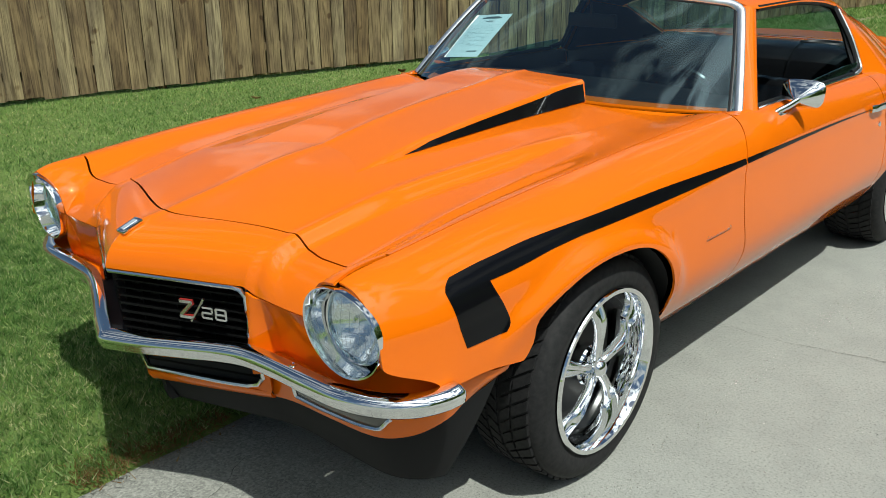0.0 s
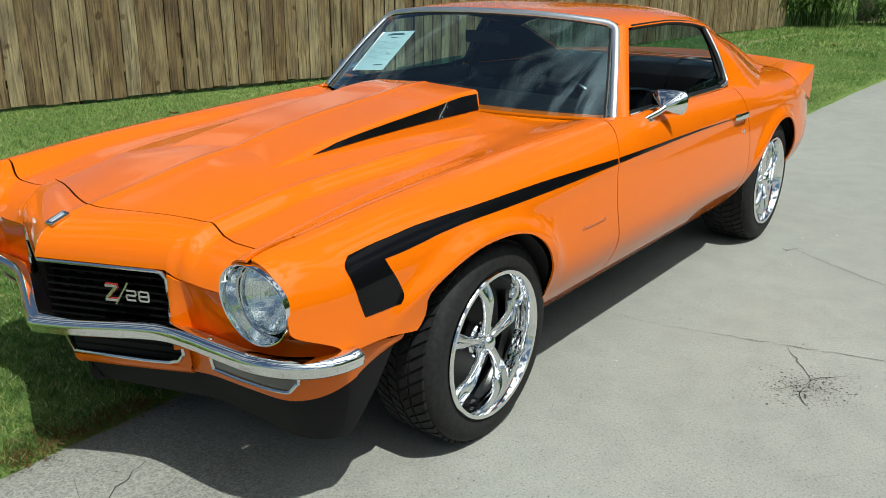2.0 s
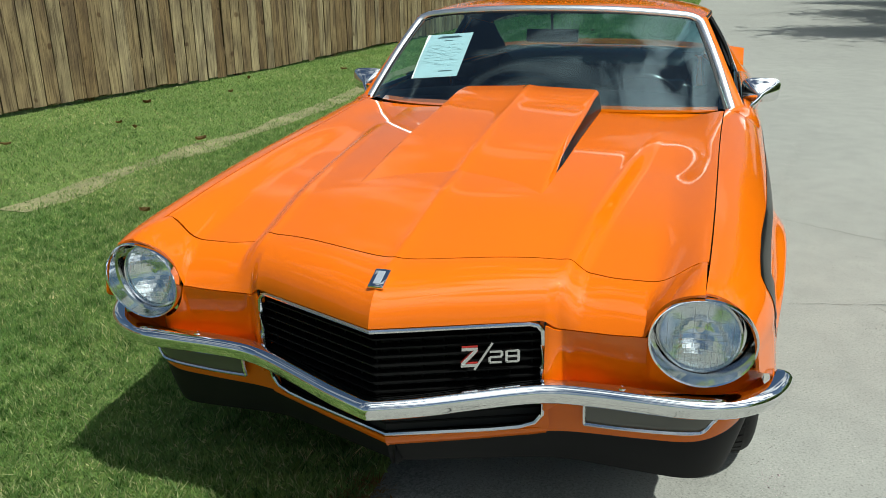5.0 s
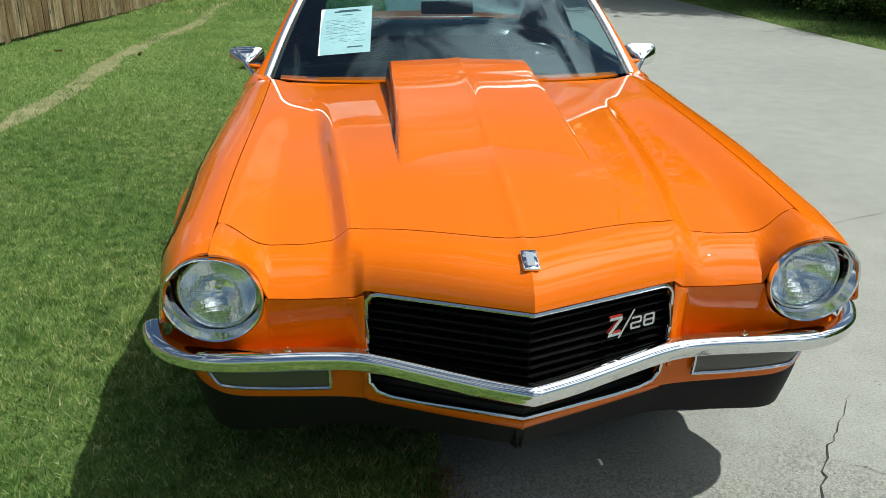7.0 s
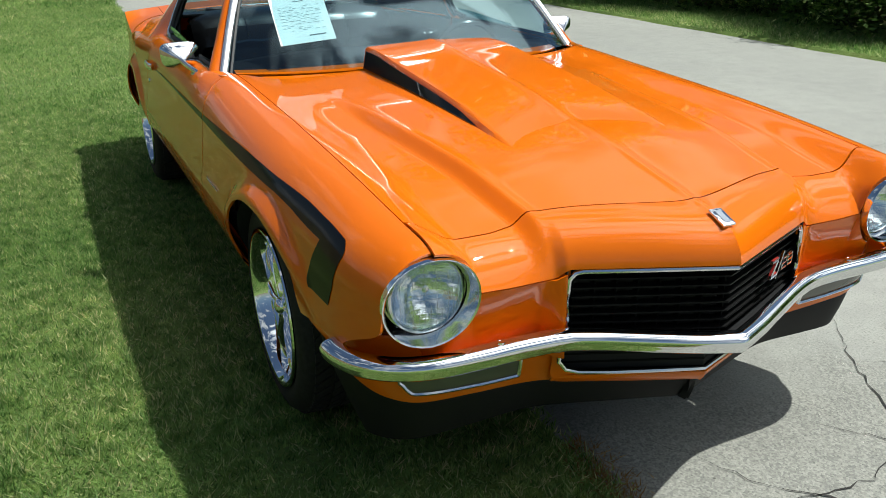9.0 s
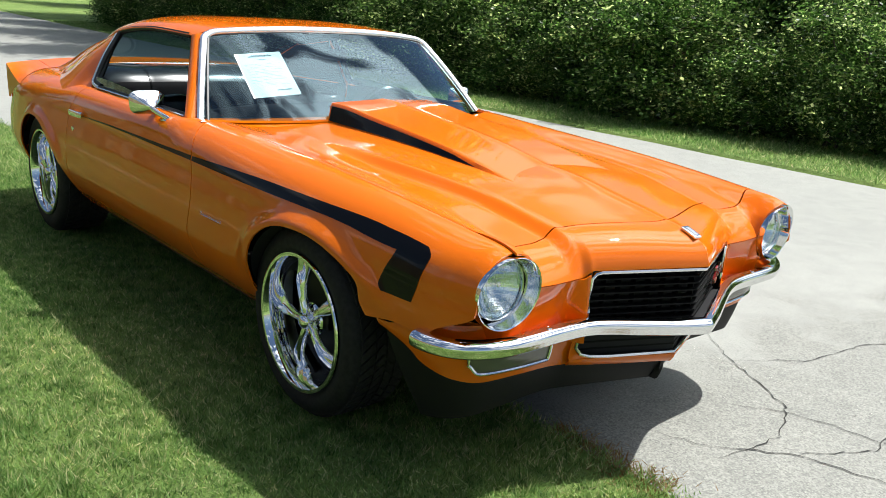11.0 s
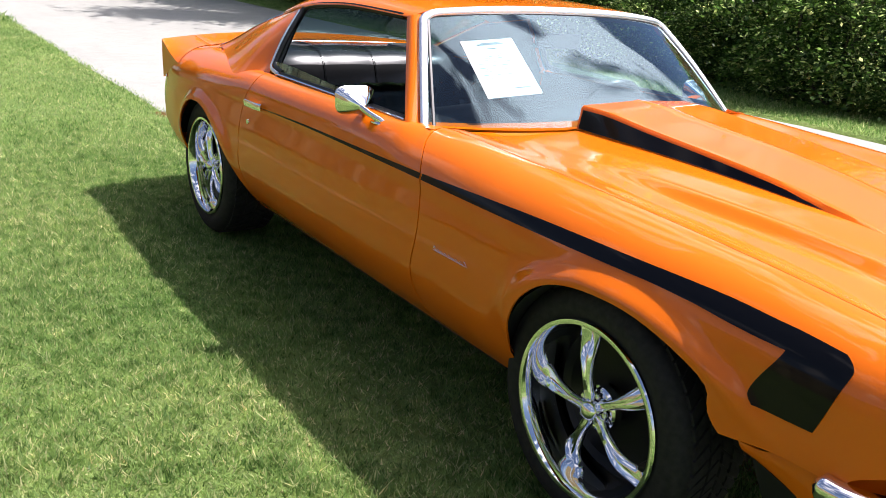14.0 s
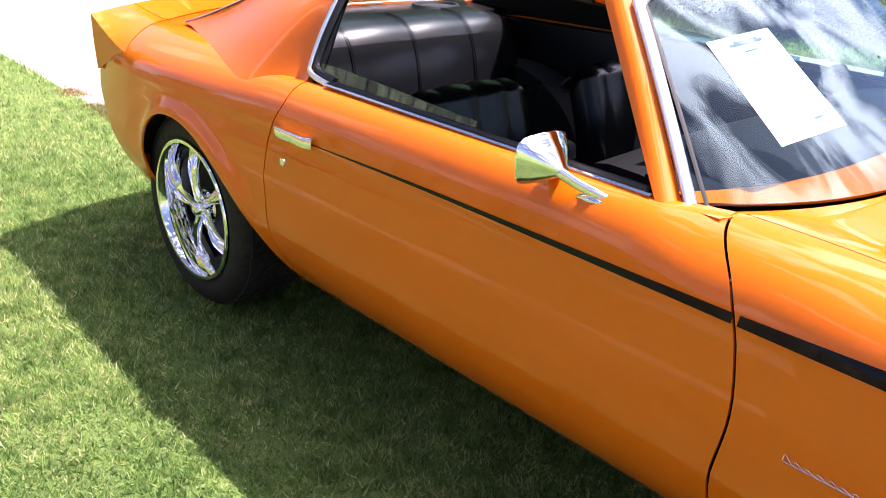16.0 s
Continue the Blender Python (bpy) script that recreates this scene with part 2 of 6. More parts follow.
def blade_material(name, dark, mid, pale, patch=0.8, tuft=0.0, deep=0.5, high=1.42):
    m = material(name, mid, 0.55, spec=0.3)
    n, l, b = nodes_of(m)
    geo = n.new("ShaderNodeNewGeometry")
    broad = noise_tex(m, patch, 4.0, 0.6)
    c = ramp(m, geo.outputs["Random Per Island"], [(0.0, dark), (0.42, mid), (0.76, mid), (0.93, pale)])
    c = mixed(m, c, ramp(m, broad.outputs["Fac"], [(0.33, (0.66, 0.78, 0.62)), (0.67, (1.34, 1.16, 1.28))]), 0.85, "MULTIPLY")
    if tuft:
        clump = noise_tex(m, tuft, 3.0, 0.6)
        c = mixed(m, c, ramp(m, clump.outputs["Fac"], [(0.35, (deep, deep * 1.16, deep * 0.9)), (0.50, (1.0, 1.0, 1.0)), (0.66, (high, high * 0.89, high * 0.92))]), 0.9, "MULTIPLY")
    l.new(c, b.inputs["Base Color"])
    back = n.new("ShaderNodeBsdfTranslucent")
    l.new(c, back.inputs["Color"])
    mix = n.new("ShaderNodeMixShader")
    mix.inputs["Fac"].default_value = 0.68
    l.new(b.outputs["BSDF"], mix.inputs[1])
    l.new(back.outputs["BSDF"], mix.inputs[2])
    l.new(mix.outputs["Shader"], n["Material Output"].inputs["Surface"])
    return m


GRASS = blade_material("grass_blade", (0.08, 0.17, 0.04), (0.27, 0.43, 0.13), (0.62, 0.64, 0.34), 0.8, 13.0)
# strong clump contrast puts the hedge's shaded gaps and sunlit spots into leaf colour
LEAF = blade_material("hedge_leaf", (0.015, 0.045, 0.010), (0.10, 0.20, 0.04), (0.70, 0.84, 0.34), 0.5, 1.9, 0.22, 1.9)
LEAF.node_tree.nodes["Principled BSDF"].inputs["Roughness"].default_value = 0.36
REED = blade_material("reed_leaf", (0.045, 0.10, 0.02), (0.085, 0.17, 0.035), (0.16, 0.24, 0.06), 0.5)
DRY = blade_material("dry_leaf", (0.16, 0.09, 0.03), (0.26, 0.16, 0.06), (0.36, 0.26, 0.12))


def wood_material():
    m = material("weathered_wood", (0.2, 0.15, 0.09), 0.8, spec=0.25)
    n, l, b = nodes_of(m)
    info = n.new("ShaderNodeObjectInfo")
    tc, add, mp = n.new("ShaderNodeTexCoord"), n.new("ShaderNodeVectorMath"), n.new("ShaderNodeMapping")
    shift = n.new("ShaderNodeVectorMath")
    shift.operation = "SCALE"
    shift.inputs["Scale"].default_value = 37.0
    comb = n.new("ShaderNodeCombineXYZ")
    for s in ("X", "Y", "Z"):
        l.new(info.outputs["Random"], comb.inputs[s])
    l.new(comb.outputs["Vector"], shift.inputs[0])
    l.new(tc.outputs["Object"], add.inputs[0])
    l.new(shift.outputs["Vector"], add.inputs[1])
    l.new(add.outputs["Vector"], mp.inputs["Vector"])
    mp.inputs["Scale"].default_value = (26, 26, 1.3)
    grain, blotch, knot = n.new("ShaderNodeTexNoise"), n.new("ShaderNodeTexNoise"), n.new("ShaderNodeTexNoise")
    grain.inputs["Scale"].default_value, grain.inputs["Detail"].default_value, grain.inputs["Distortion"].default_value = 1.6, 6.0, 1.2
    l.new(mp.outputs["Vector"], grain.inputs["Vector"])
    mp2 = n.new("ShaderNodeMapping")
    mp2.inputs["Scale"].default_value = (5, 5, 1.6)
    l.new(add.outputs["Vector"], mp2.inputs["Vector"])
    blotch.inputs["Scale"].default_value, blotch.inputs["Detail"].default_value = 1.5, 5.0
    l.new(mp2.outputs["Vector"], blotch.inputs["Vector"])
    knot.inputs["Scale"].default_value, knot.inputs["Detail"].default_value = 5.5, 1.0
    l.new(add.outputs["Vector"], knot.inputs["Vector"])
    base = ramp(m, info.outputs["Random"], [(0.0, (0.150, 0.100, 0.054)), (0.35, (0.205, 0.150, 0.088)), (0.7, (0.235, 0.182, 0.110)), (1.0, (0.275, 0.222, 0.145))])
    c = mixed(m, base, ramp(m, grain.outputs["Fac"], [(0.34, (0.42, 0.38, 0.35)), (0.5, (0.95, 0.94, 0.92)), (0.66, (1.35, 1.33, 1.28))]), 0.9, "MULTIPLY")
    c = mixed(m, c, ramp(m, blotch.outputs["Fac"], [(0.34, (0.52, 0.50, 0.50)), (0.6, (1.15, 1.17, 1.06))]), 0.85, "MULTIPLY")
    c = mixed(m, c, ramp(m, knot.outputs["Fac"], [(0.245, (0.35, 0.26, 0.2)), (0.30, (1, 1, 1))]), 0.8, "MULTIPLY")
    l.new(c, b.inputs["Base Color"])
    bump(m, grain.outputs["Fac"], 0.5, 0.004)
    return m


WOOD = wood_material()


def bark_material():
    m = material("bark", (0.07, 0.055, 0.04), 0.9)
    n, l, b = nodes_of(m)
    t = noise_tex(m, 14, 5.0, stretch=(1, 1, 0.25))
    l.new(ramp(m, t.outputs["Fac"], [(0.3, (0.025, 0.02, 0.015)), (0.7, (0.11, 0.09, 0.065))]), b.inputs["Base Color"])
    bump(m, t.outputs["Fac"], 0.8, 0.02)
    return m


BARK = bark_material()


# ---- mesh helpers ----
def curve(*points):
    """A smooth monotone curve through (x, y) pairs."""
    xs, ys = np.array([p[0] for p in points], float), np.array([p[1] for p in points], float)
    h, d = np.diff(xs), np.diff(ys) / np.diff(xs)
    m = np.zeros(len(xs))
    for i in range(1, len(xs) - 1):
        if d[i - 1] * d[i] > 0:
            w1, w2 = 2 * h[i] + h[i - 1], h[i] + 2 * h[i - 1]
            m[i] = (w1 + w2) / (w1 / d[i - 1] + w2 / d[i])
    m[0], m[-1] = d[0], d[-1]

    def f(x):
        x = min(max(x, xs[0]), xs[-1])
        i = min(max(int(np.searchsorted(xs, x)) - 1, 0), len(h) - 1)
        t = (x - xs[i]) / h[i]
        return float(ys[i] * (2 * t**3 - 3 * t**2 + 1) + m[i] * h[i] * (t**3 - 2 * t**2 + t) + ys[i + 1] * (3 * t**2 - 2 * t**3) + m[i + 1] * h[i] * (t**3 - t**2))
    return f


def lerp(a, b, t):
    return a + (b - a) * t


def smooth(a, b, x):
    t = min(max((x - a) / (b - a), 0.0), 1.0)
    return t * t * (3 - 2 * t)


def grid(f, us, vs, bm=None, flip=False):
    bm = bm or bmesh.new()
    rows = [[bm.verts.new(f(u, v)) for v in vs] for u in us]
    for a, b in zip(rows, rows[1:]):
        for i in range(len(vs) - 1):
            q = [a[i], b[i], b[i + 1], a[i + 1]]
            bm.faces.new(q[::-1] if flip else q)
    return bm


def thick(bm, t, towards=None):
    """Gives a sheet thickness t behind its faces; towards: a point that the outside faces away from."""
    bm.normal_update()
    if towards is not None:
        s = sum((f.normal.dot(f.calc_center_median() - Vector(towards))) * f.calc_area() for f in bm.faces)
        if s < 0:
            bmesh.ops.reverse_faces(bm, faces=bm.faces[:])
            bm.normal_update()
    faces = bm.faces[:]
    edge = [e for e in bm.edges if len(e.link_faces) == 1]
    back = {v: bm.verts.new(v.co - v.normal * t) for v in bm.verts[:]}
    rim = [(e.link_loops[0].vert, e.link_loops[0].link_loop_next.vert) for e in edge]
    for f in faces:
        bm.faces.new([back[v] for v in reversed(f.verts[:])])
    for a, b in rim:
        bm.faces.new([b, a, back[a], back[b]])
    return bm


def mirrored(bm):
    c = bm.copy()
    for v in c.verts:
        v.co.x = -v.co.x
    bmesh.ops.reverse_faces(c, faces=c.faces[:])
    return c


def part(name, bm, mat, parent, label="", angle=35.0):
    """Links a bmesh as one mesh object under a thing or a part."""
    me = bpy.data.meshes.new(name)
    bm.normal_update()
    for e in bm.edges:
        e.smooth = len(e.link_faces) != 2 or e.calc_face_angle(0.0) < radians(angle)
    for f in bm.faces:
        f.smooth = True
    bm.to_mesh(me)
    bm.free()
    for m in (mat if isinstance(mat, (list, tuple)) else [mat]):
        me.materials.append(m)
    ob = new(name, me)
    ob.parent = parent
    if label:
        ob["label"] = label
    return ob


def both(name, bm, mat, parents, label="", angle=35.0):
    """A part and its mirror image."""
    parents = parents if isinstance(parents, (list, tuple)) else (parents, parents)
    other = mirrored(bm)
    return part(name, bm, mat, parents[0], label, angle), part(name, other, mat, parents[1], label, angle)


def sweep(path, profile, closed=True, caps=True, bm=None, up=(0, 0, 1), scale=None):
    """A profile of (side, up) offsets carried along a path."""
    bm = bm or bmesh.new()
    pts = [Vector(p) for p in path]
    rings = []
    for i, p in enumerate(pts):
        t = (pts[min(i + 1, len(pts) - 1)] - pts[max(i - 1, 0)]).normalized()
        side = t.cross(Vector(up)).normalized()
        top = side.cross(t).normalized()
        k = scale(i / (len(pts) - 1)) if scale else 1.0
        rings.append([bm.verts.new(p + side * a * k + top * b * k) for a, b in profile])
    n = len(profile)
    for a, b in zip(rings, rings[1:]):
        for j in range(n if closed else n - 1):
            bm.faces.new([a[j], a[(j + 1) % n], b[(j + 1) % n], b[j]])
    if caps and closed:
        bm.faces.new(rings[0][::-1])
        bm.faces.new(rings[-1])
    bmesh.ops.recalc_face_normals(bm, faces=bm.faces[:])
    return bm


def round_profile(a, b, n=12, power=2.0):
    out = []
    for i in range(n):
        t = 2 * math.pi * i / n
        c, s = math.cos(t), math.sin(t)
        out.append((a * math.copysign(abs(c) ** (2 / power), c), b * math.copysign(abs(s) ** (2 / power), s)))
    return out


def tube(path, r, n=8, scale=None, bm=None):
    return sweep(path, round_profile(r, r, n), bm=bm, scale=scale)


def smooth_path(points, n=40, closed=False):
    """Catmull-Rom points along a path."""
    p = [np.array(q, float) for q in points]
    out = []
    segs = len(p) if closed else len(p) - 1
    for i in range(segs):
        a, b, c, d = (p[(i - 1) % len(p)], p[i], p[(i + 1) % len(p)], p[(i + 2) % len(p)]) if closed else (p[max(i - 1, 0)], p[i], p[i + 1], p[min(i + 2, len(p) - 1)])
        k = max(2, n // segs)
        for j in range(k):
            t = j / k
            out.append(0.5 * (2 * b + (c - a) * t + (2 * a - 5 * b + 4 * c - d) * t**2 + (3 * b - a - 3 * c + d) * t**3))
    if not closed:
        out.append(p[-1])
    return out


def lathe(profile, n=48, axis="x", bm=None, closed=False):
    """Turns (along, radius) pairs round an axis."""
    bm = bm or bmesh.new()
    rings = []
    for k in range(n):
        a = 2 * math.pi * k / n
        rings.append([bm.verts.new((x, r * math.cos(a), r * math.sin(a)) if axis == "x" else (r * math.cos(a), x, r * math.sin(a)) if axis == "y" else (r * math.cos(a), r * math.sin(a), x)) for x, r in profile])
    for k in range(n):
        a, b = rings[k], rings[(k + 1) % n]
        for j in range(len(profile) - 1 + (1 if closed else 0)):
            jj = (j + 1) % len(profile)
            if profile[j][1] < 1e-6 and profile[jj][1] < 1e-6:
                continue
            bm.faces.new([a[j], b[j], b[jj], a[jj]])
    bmesh.ops.remove_doubles(bm, verts=bm.verts[:], dist=1e-6)
    bmesh.ops.recalc_face_normals(bm, faces=bm.faces[:])
    return bm


def box(x0, x1, y0, y1, z0, z1, bevel=0.0, seg=2, bm=None):
    own = bmesh.new()
    bmesh.ops.create_cube(own, size=1.0)
    for v in own.verts:
        v.co = Vector((lerp(x0, x1, v.co.x + 0.5), lerp(y0, y1, v.co.y + 0.5), lerp(z0, z1, v.co.z + 0.5)))
    if bevel:
        bmesh.ops.bevel(own, geom=own.edges[:], offset=bevel, segments=seg, profile=0.6, affect="EDGES")
    if bm is None:
        return own
    me = bpy.data.meshes.new("t")
    own.to_mesh(me)
    bm.from_mesh(me)
    bpy.data.meshes.remove(me)
    own.free()
    return bm


def moved(bm, m):
    bmesh.ops.transform(bm, matrix=m, verts=bm.verts[:])
    return bm


def steps(a, b, n):
    return [lerp(a, b, i / n) for i in range(n + 1)]

STONE = blade_material("grit", (0.14, 0.135, 0.13), (0.42, 0.41, 0.38), (0.75, 0.74, 0.70), 3.0)


# ---- ground, road, lawn ----
ROAD_Z = -0.03


def road_edge(y):
    return -0.17 + 0.035 * noise.noise((y * 1.1, 3.1, 0)) + 0.03 * noise.noise((y * 4.3, 7.7, 0)) + 0.008 * y


def far_edge(y):
    return 6.40 + 0.022 * (y - 2) + 0.05 * noise.noise((y * 0.9, 11.0, 0)) + 0.0006 * max(y - 12, 0) ** 2


def build_ground():
    bm = bmesh.new()
    ticks = [-300, -120, -50, -25] + steps(-14, 34, 120) + [50, 90, 160, 300]
    # strips across: lawn, a shallow bed under the road, verge and beyond
    across = [(0, -x, -0.012) for x in (300, 120, 50, 25, 14, 9, 6, 4, 2.5, 1.2, 0.5, 0.1, 0.03)] + [(0, 0.05, -0.07), (1, -0.05, -0.07)] + [(1, x, -0.012) for x in (0.03, 0.1, 0.5, 1.2, 2.5, 5, 9, 20, 60, 250)]
    grid(lambda k, y: ((far_edge(y) if across[k][0] else road_edge(y)) + across[k][1], y, across[k][2] + (0.9 * smooth(34, 90, y) if y > 34 else 0.0)), list(range(len(across))), ticks, bm)
    bmesh.ops.recalc_face_normals(bm, faces=bm.faces[:])
    g = part("ground", bm, LAWN, None)
    tagged(g, "mown green lawn and soil that reach the horizon", "lawn", kind="structure")


def build_road():
    ys = steps(-26, -6, 40) + steps(-5.9, 14, 220) + steps(14.2, 60, 90)
    bm = bmesh.new()
    grid(lambda y, u: (lerp(road_edge(y), far_edge(y), u), y, ROAD_Z - 0.02 * (abs(2 * u - 1) ** 40)), ys, [0, 0.003, 0.01] + steps(0.03, 0.97, 24) + [0.99, 0.997, 1], bm)
    bmesh.ops.recalc_face_normals(bm, faces=bm.faces[:])
    road = part("road", bm, ASPHALT, None)
    tagged(road, "pale weathered asphalt road with cracks and worn edges", "road", kind="structure")
    return road


def crack(path, width, seed):
    """A thin jagged ribbon just over the road."""
    rnd = random.Random(seed)
    pts = []
    for a, b in zip(path, path[1:]):
        n = max(3, int(math.dist(a, b) / 0.035))
        for i in range(n):
            t = i / n
            pts.append((lerp(a[0], b[0], t) + rnd.gauss(0, 0.006), lerp(a[1], b[1], t) + rnd.gauss(0, 0.006)))
    pts.append(path[-1])
    bm = bmesh.new()
    rows = []
    for i, p in enumerate(pts):
        q, r = pts[max(i - 1, 0)], pts[min(i + 1, len(pts) - 1)]
        d = Vector((r[0] - q[0], r[1] - q[1])).normalized()
        w = width * (0.25 + 0.9 * rnd.random()) * min(1.0, 4 * (i + 1) / len(pts), 4 * (len(pts) - i) / len(pts))
        rows.append((bm.verts.new((p[0] - d.y * w, p[1] + d.x * w, ROAD_Z + 0.0035)), bm.verts.new((p[0] + d.y * w, p[1] - d.x * w, ROAD_Z + 0.0035))))
    for a, b in zip(rows, rows[1:]):
        bm.faces.new([a[0], a[1], b[1], b[0]])
    return bm


def blade_mesh(name, points, heights, widths, rng, lean=0.45, mat=None):
    """Many single blades, three corners each, on given ground points."""
    n = len(points)
    az = rng.uniform(0, 2 * np.pi, n)
    tilt = rng.normal(0, lean, (n, 2))
    side = np.stack([np.cos(az), np.sin(az), np.zeros(n)], 1) * widths[:, None] / 2
    top = points + np.stack([tilt[:, 0] * heights, tilt[:, 1] * heights, heights], 1)
    co = np.empty((n, 3, 3))
    co[:, 0], co[:, 1], co[:, 2] = points - side, points + side, top
    return tri_mesh(name, co.reshape(-1, 3), mat)


def tri_mesh(name, co, mat, per=3):
    n = len(co) // per
    me = bpy.data.meshes.new(name)
    me.vertices.add(len(co))
    me.vertices.foreach_set("co", co.ravel().astype(np.float32))
    me.loops.add(n * per)
    me.loops.foreach_set("vertex_index", np.arange(n * per, dtype=np.int32))
    me.polygons.add(n)
    me.polygons.foreach_set("loop_start", np.arange(0, n * per, per, dtype=np.int32))
    me.update(calc_edges=True)
    me.materials.append(mat)
    return me


def lawn_points(rng, n, x0, x1, y0, y1):
    p = np.stack([rng.uniform(x0, x1, n), rng.uniform(y0, y1, n), np.full(n, -0.012)], 1)
    return p


def worn(p):
    """Where the grass is thin: a bare track along the fence side and odd spots."""
    track = np.exp(-(((p[:, 0] + 3.33 + 0.10 * np.sin(p[:, 1] * 0.9)) / 0.13) ** 2)) * (0.5 + 0.5 * np.sin(p[:, 1] * 1.7 + 0.6) > 0.25)
    return track


def patchy(p, cell, seed):
    """Smooth random field over the ground, 0 to 1, with lumps of the given size."""
    table = np.random.default_rng(seed).random((64, 64))
    q = p[:, :2] / cell
    i = np.floor(q).astype(int)
    f = q - i
    f = f * f * (3 - 2 * f)
    g = lambda a, b: table[(i[:, 0] + a) % 64, (i[:, 1] + b) % 64]
    return (g(0, 0) * (1 - f[:, 0]) + g(1, 0) * f[:, 0]) * (1 - f[:, 1]) + (g(0, 1) * (1 - f[:, 0]) + g(1, 1) * f[:, 0]) * f[:, 1]


def build_grass():
    rng = np.random.default_rng(5)
    edge = np.array([road_edge(y) for y in steps(-8, 40, 480)])
    for label, n, box_, h, w in (("short green lawn grass beside the car", 640000, (-3.5, 0.1, -2.4, 5.8), 0.021, 0.0052),
                                 ("short green lawn grass by the wooden fence", 430000, (-7.2, 0.25, -3.5, 15.0), 0.026, 0.0065),
                                 ("green lawn grass farther along the road", 90000, (-8.0, 0.6, 14.0, 36.0), 0.06, 0.022)):
        p = lawn_points(rng, n, *box_)
        limit = np.interp(p[:, 1], steps(-8, 40, 480), edge)
        near = np.clip((5.8 - p[:, 1]) / 2.2, 0, 1) * np.clip((p[:, 0] + 3.5) / 0.9, 0, 1) * np.clip((p[:, 1] + 2.4) / 0.6, 0, 1) if h < 0.024 else np.ones(n)
        keep = (p[:, 0] < limit + rng.normal(0.0, 0.025, n)) & (rng.random(n) > 0.72 * worn(p)) & (rng.random(n) < near)
        p = p[keep]
        tuft = patchy(p, 0.055, 3) * 0.6 + patchy(p, 0.14, 4) * 0.4
        p = p[rng.random(len(p)) < 0.35 + 1.1 * tuft]
        tuft = patchy(p, 0.055, 3) * 0.6 + patchy(p, 0.14, 4) * 0.4
        lush = 0.5 + 0.5 * np.sin(p[:, 0] * 3.1 + 1.3 * np.sin(p[:, 1] * 1.9)) * np.sin(p[:, 1] * 2.7 + np.sin(p[:, 0] * 2.3))
        hs = h * rng.uniform(0.45, 1.25, len(p)) * (0.75 + 0.5 * lush) * (0.45 + 1.1 * tuft)
        tagged(new("grass", blade_mesh("grass", p, hs, w * rng.uniform(0.7, 1.4, len(p)), rng, 0.62, GRASS)), label, "grass", kind="stuff")
    # dry thatch along the road's edge
    n = 26000
    y = rng.uniform(-2.6, 6.0, n)
    p = np.stack([np.interp(y, steps(-8, 40, 480), edge) + rng.normal(-0.02, 0.045, n), y, np.full(n, -0.014)], 1)
    p = p[patchy(p, 0.16, 8) > 0.35]
    tagged(new("thatch", blade_mesh("thatch", p, rng.uniform(0.004, 0.024, len(p)), rng.uniform(0.003, 0.007, len(p)), rng, 1.1, DRY)), "dry brown thatch along the edge of the asphalt", "dry grass", kind="stuff")
    n = 150000
    p = lawn_points(rng, n, 6.2, 8.9, -4, 30)
    lim = np.interp(p[:, 1], steps(-8, 40, 480), np.array([far_edge(y) for y in steps(-8, 40, 480)]))
    p = p[p[:, 0] > lim + rng.normal(0.02, 0.03, n)]
    hs = 0.042 * rng.uniform(0.4, 1.5, len(p)) * (0.7 + 0.5 * np.abs(np.sin(p[:, 1] * 1.3)))
    tagged(new("grass", blade_mesh("grass", p, hs, 0.011 * rng.uniform(0.6, 1.3, len(p)), rng, 0.6, GRASS)), "bright green grass verge in front of the hedge", "grass", kind="stuff")


# ---- fence ----
fence_x = curve((-9, -7.75), (-4, -7.25), (1.3, -6.64), (5.6, -5.88), (9.3, -5.27), (17, -4.65), (21.0, -4.25))


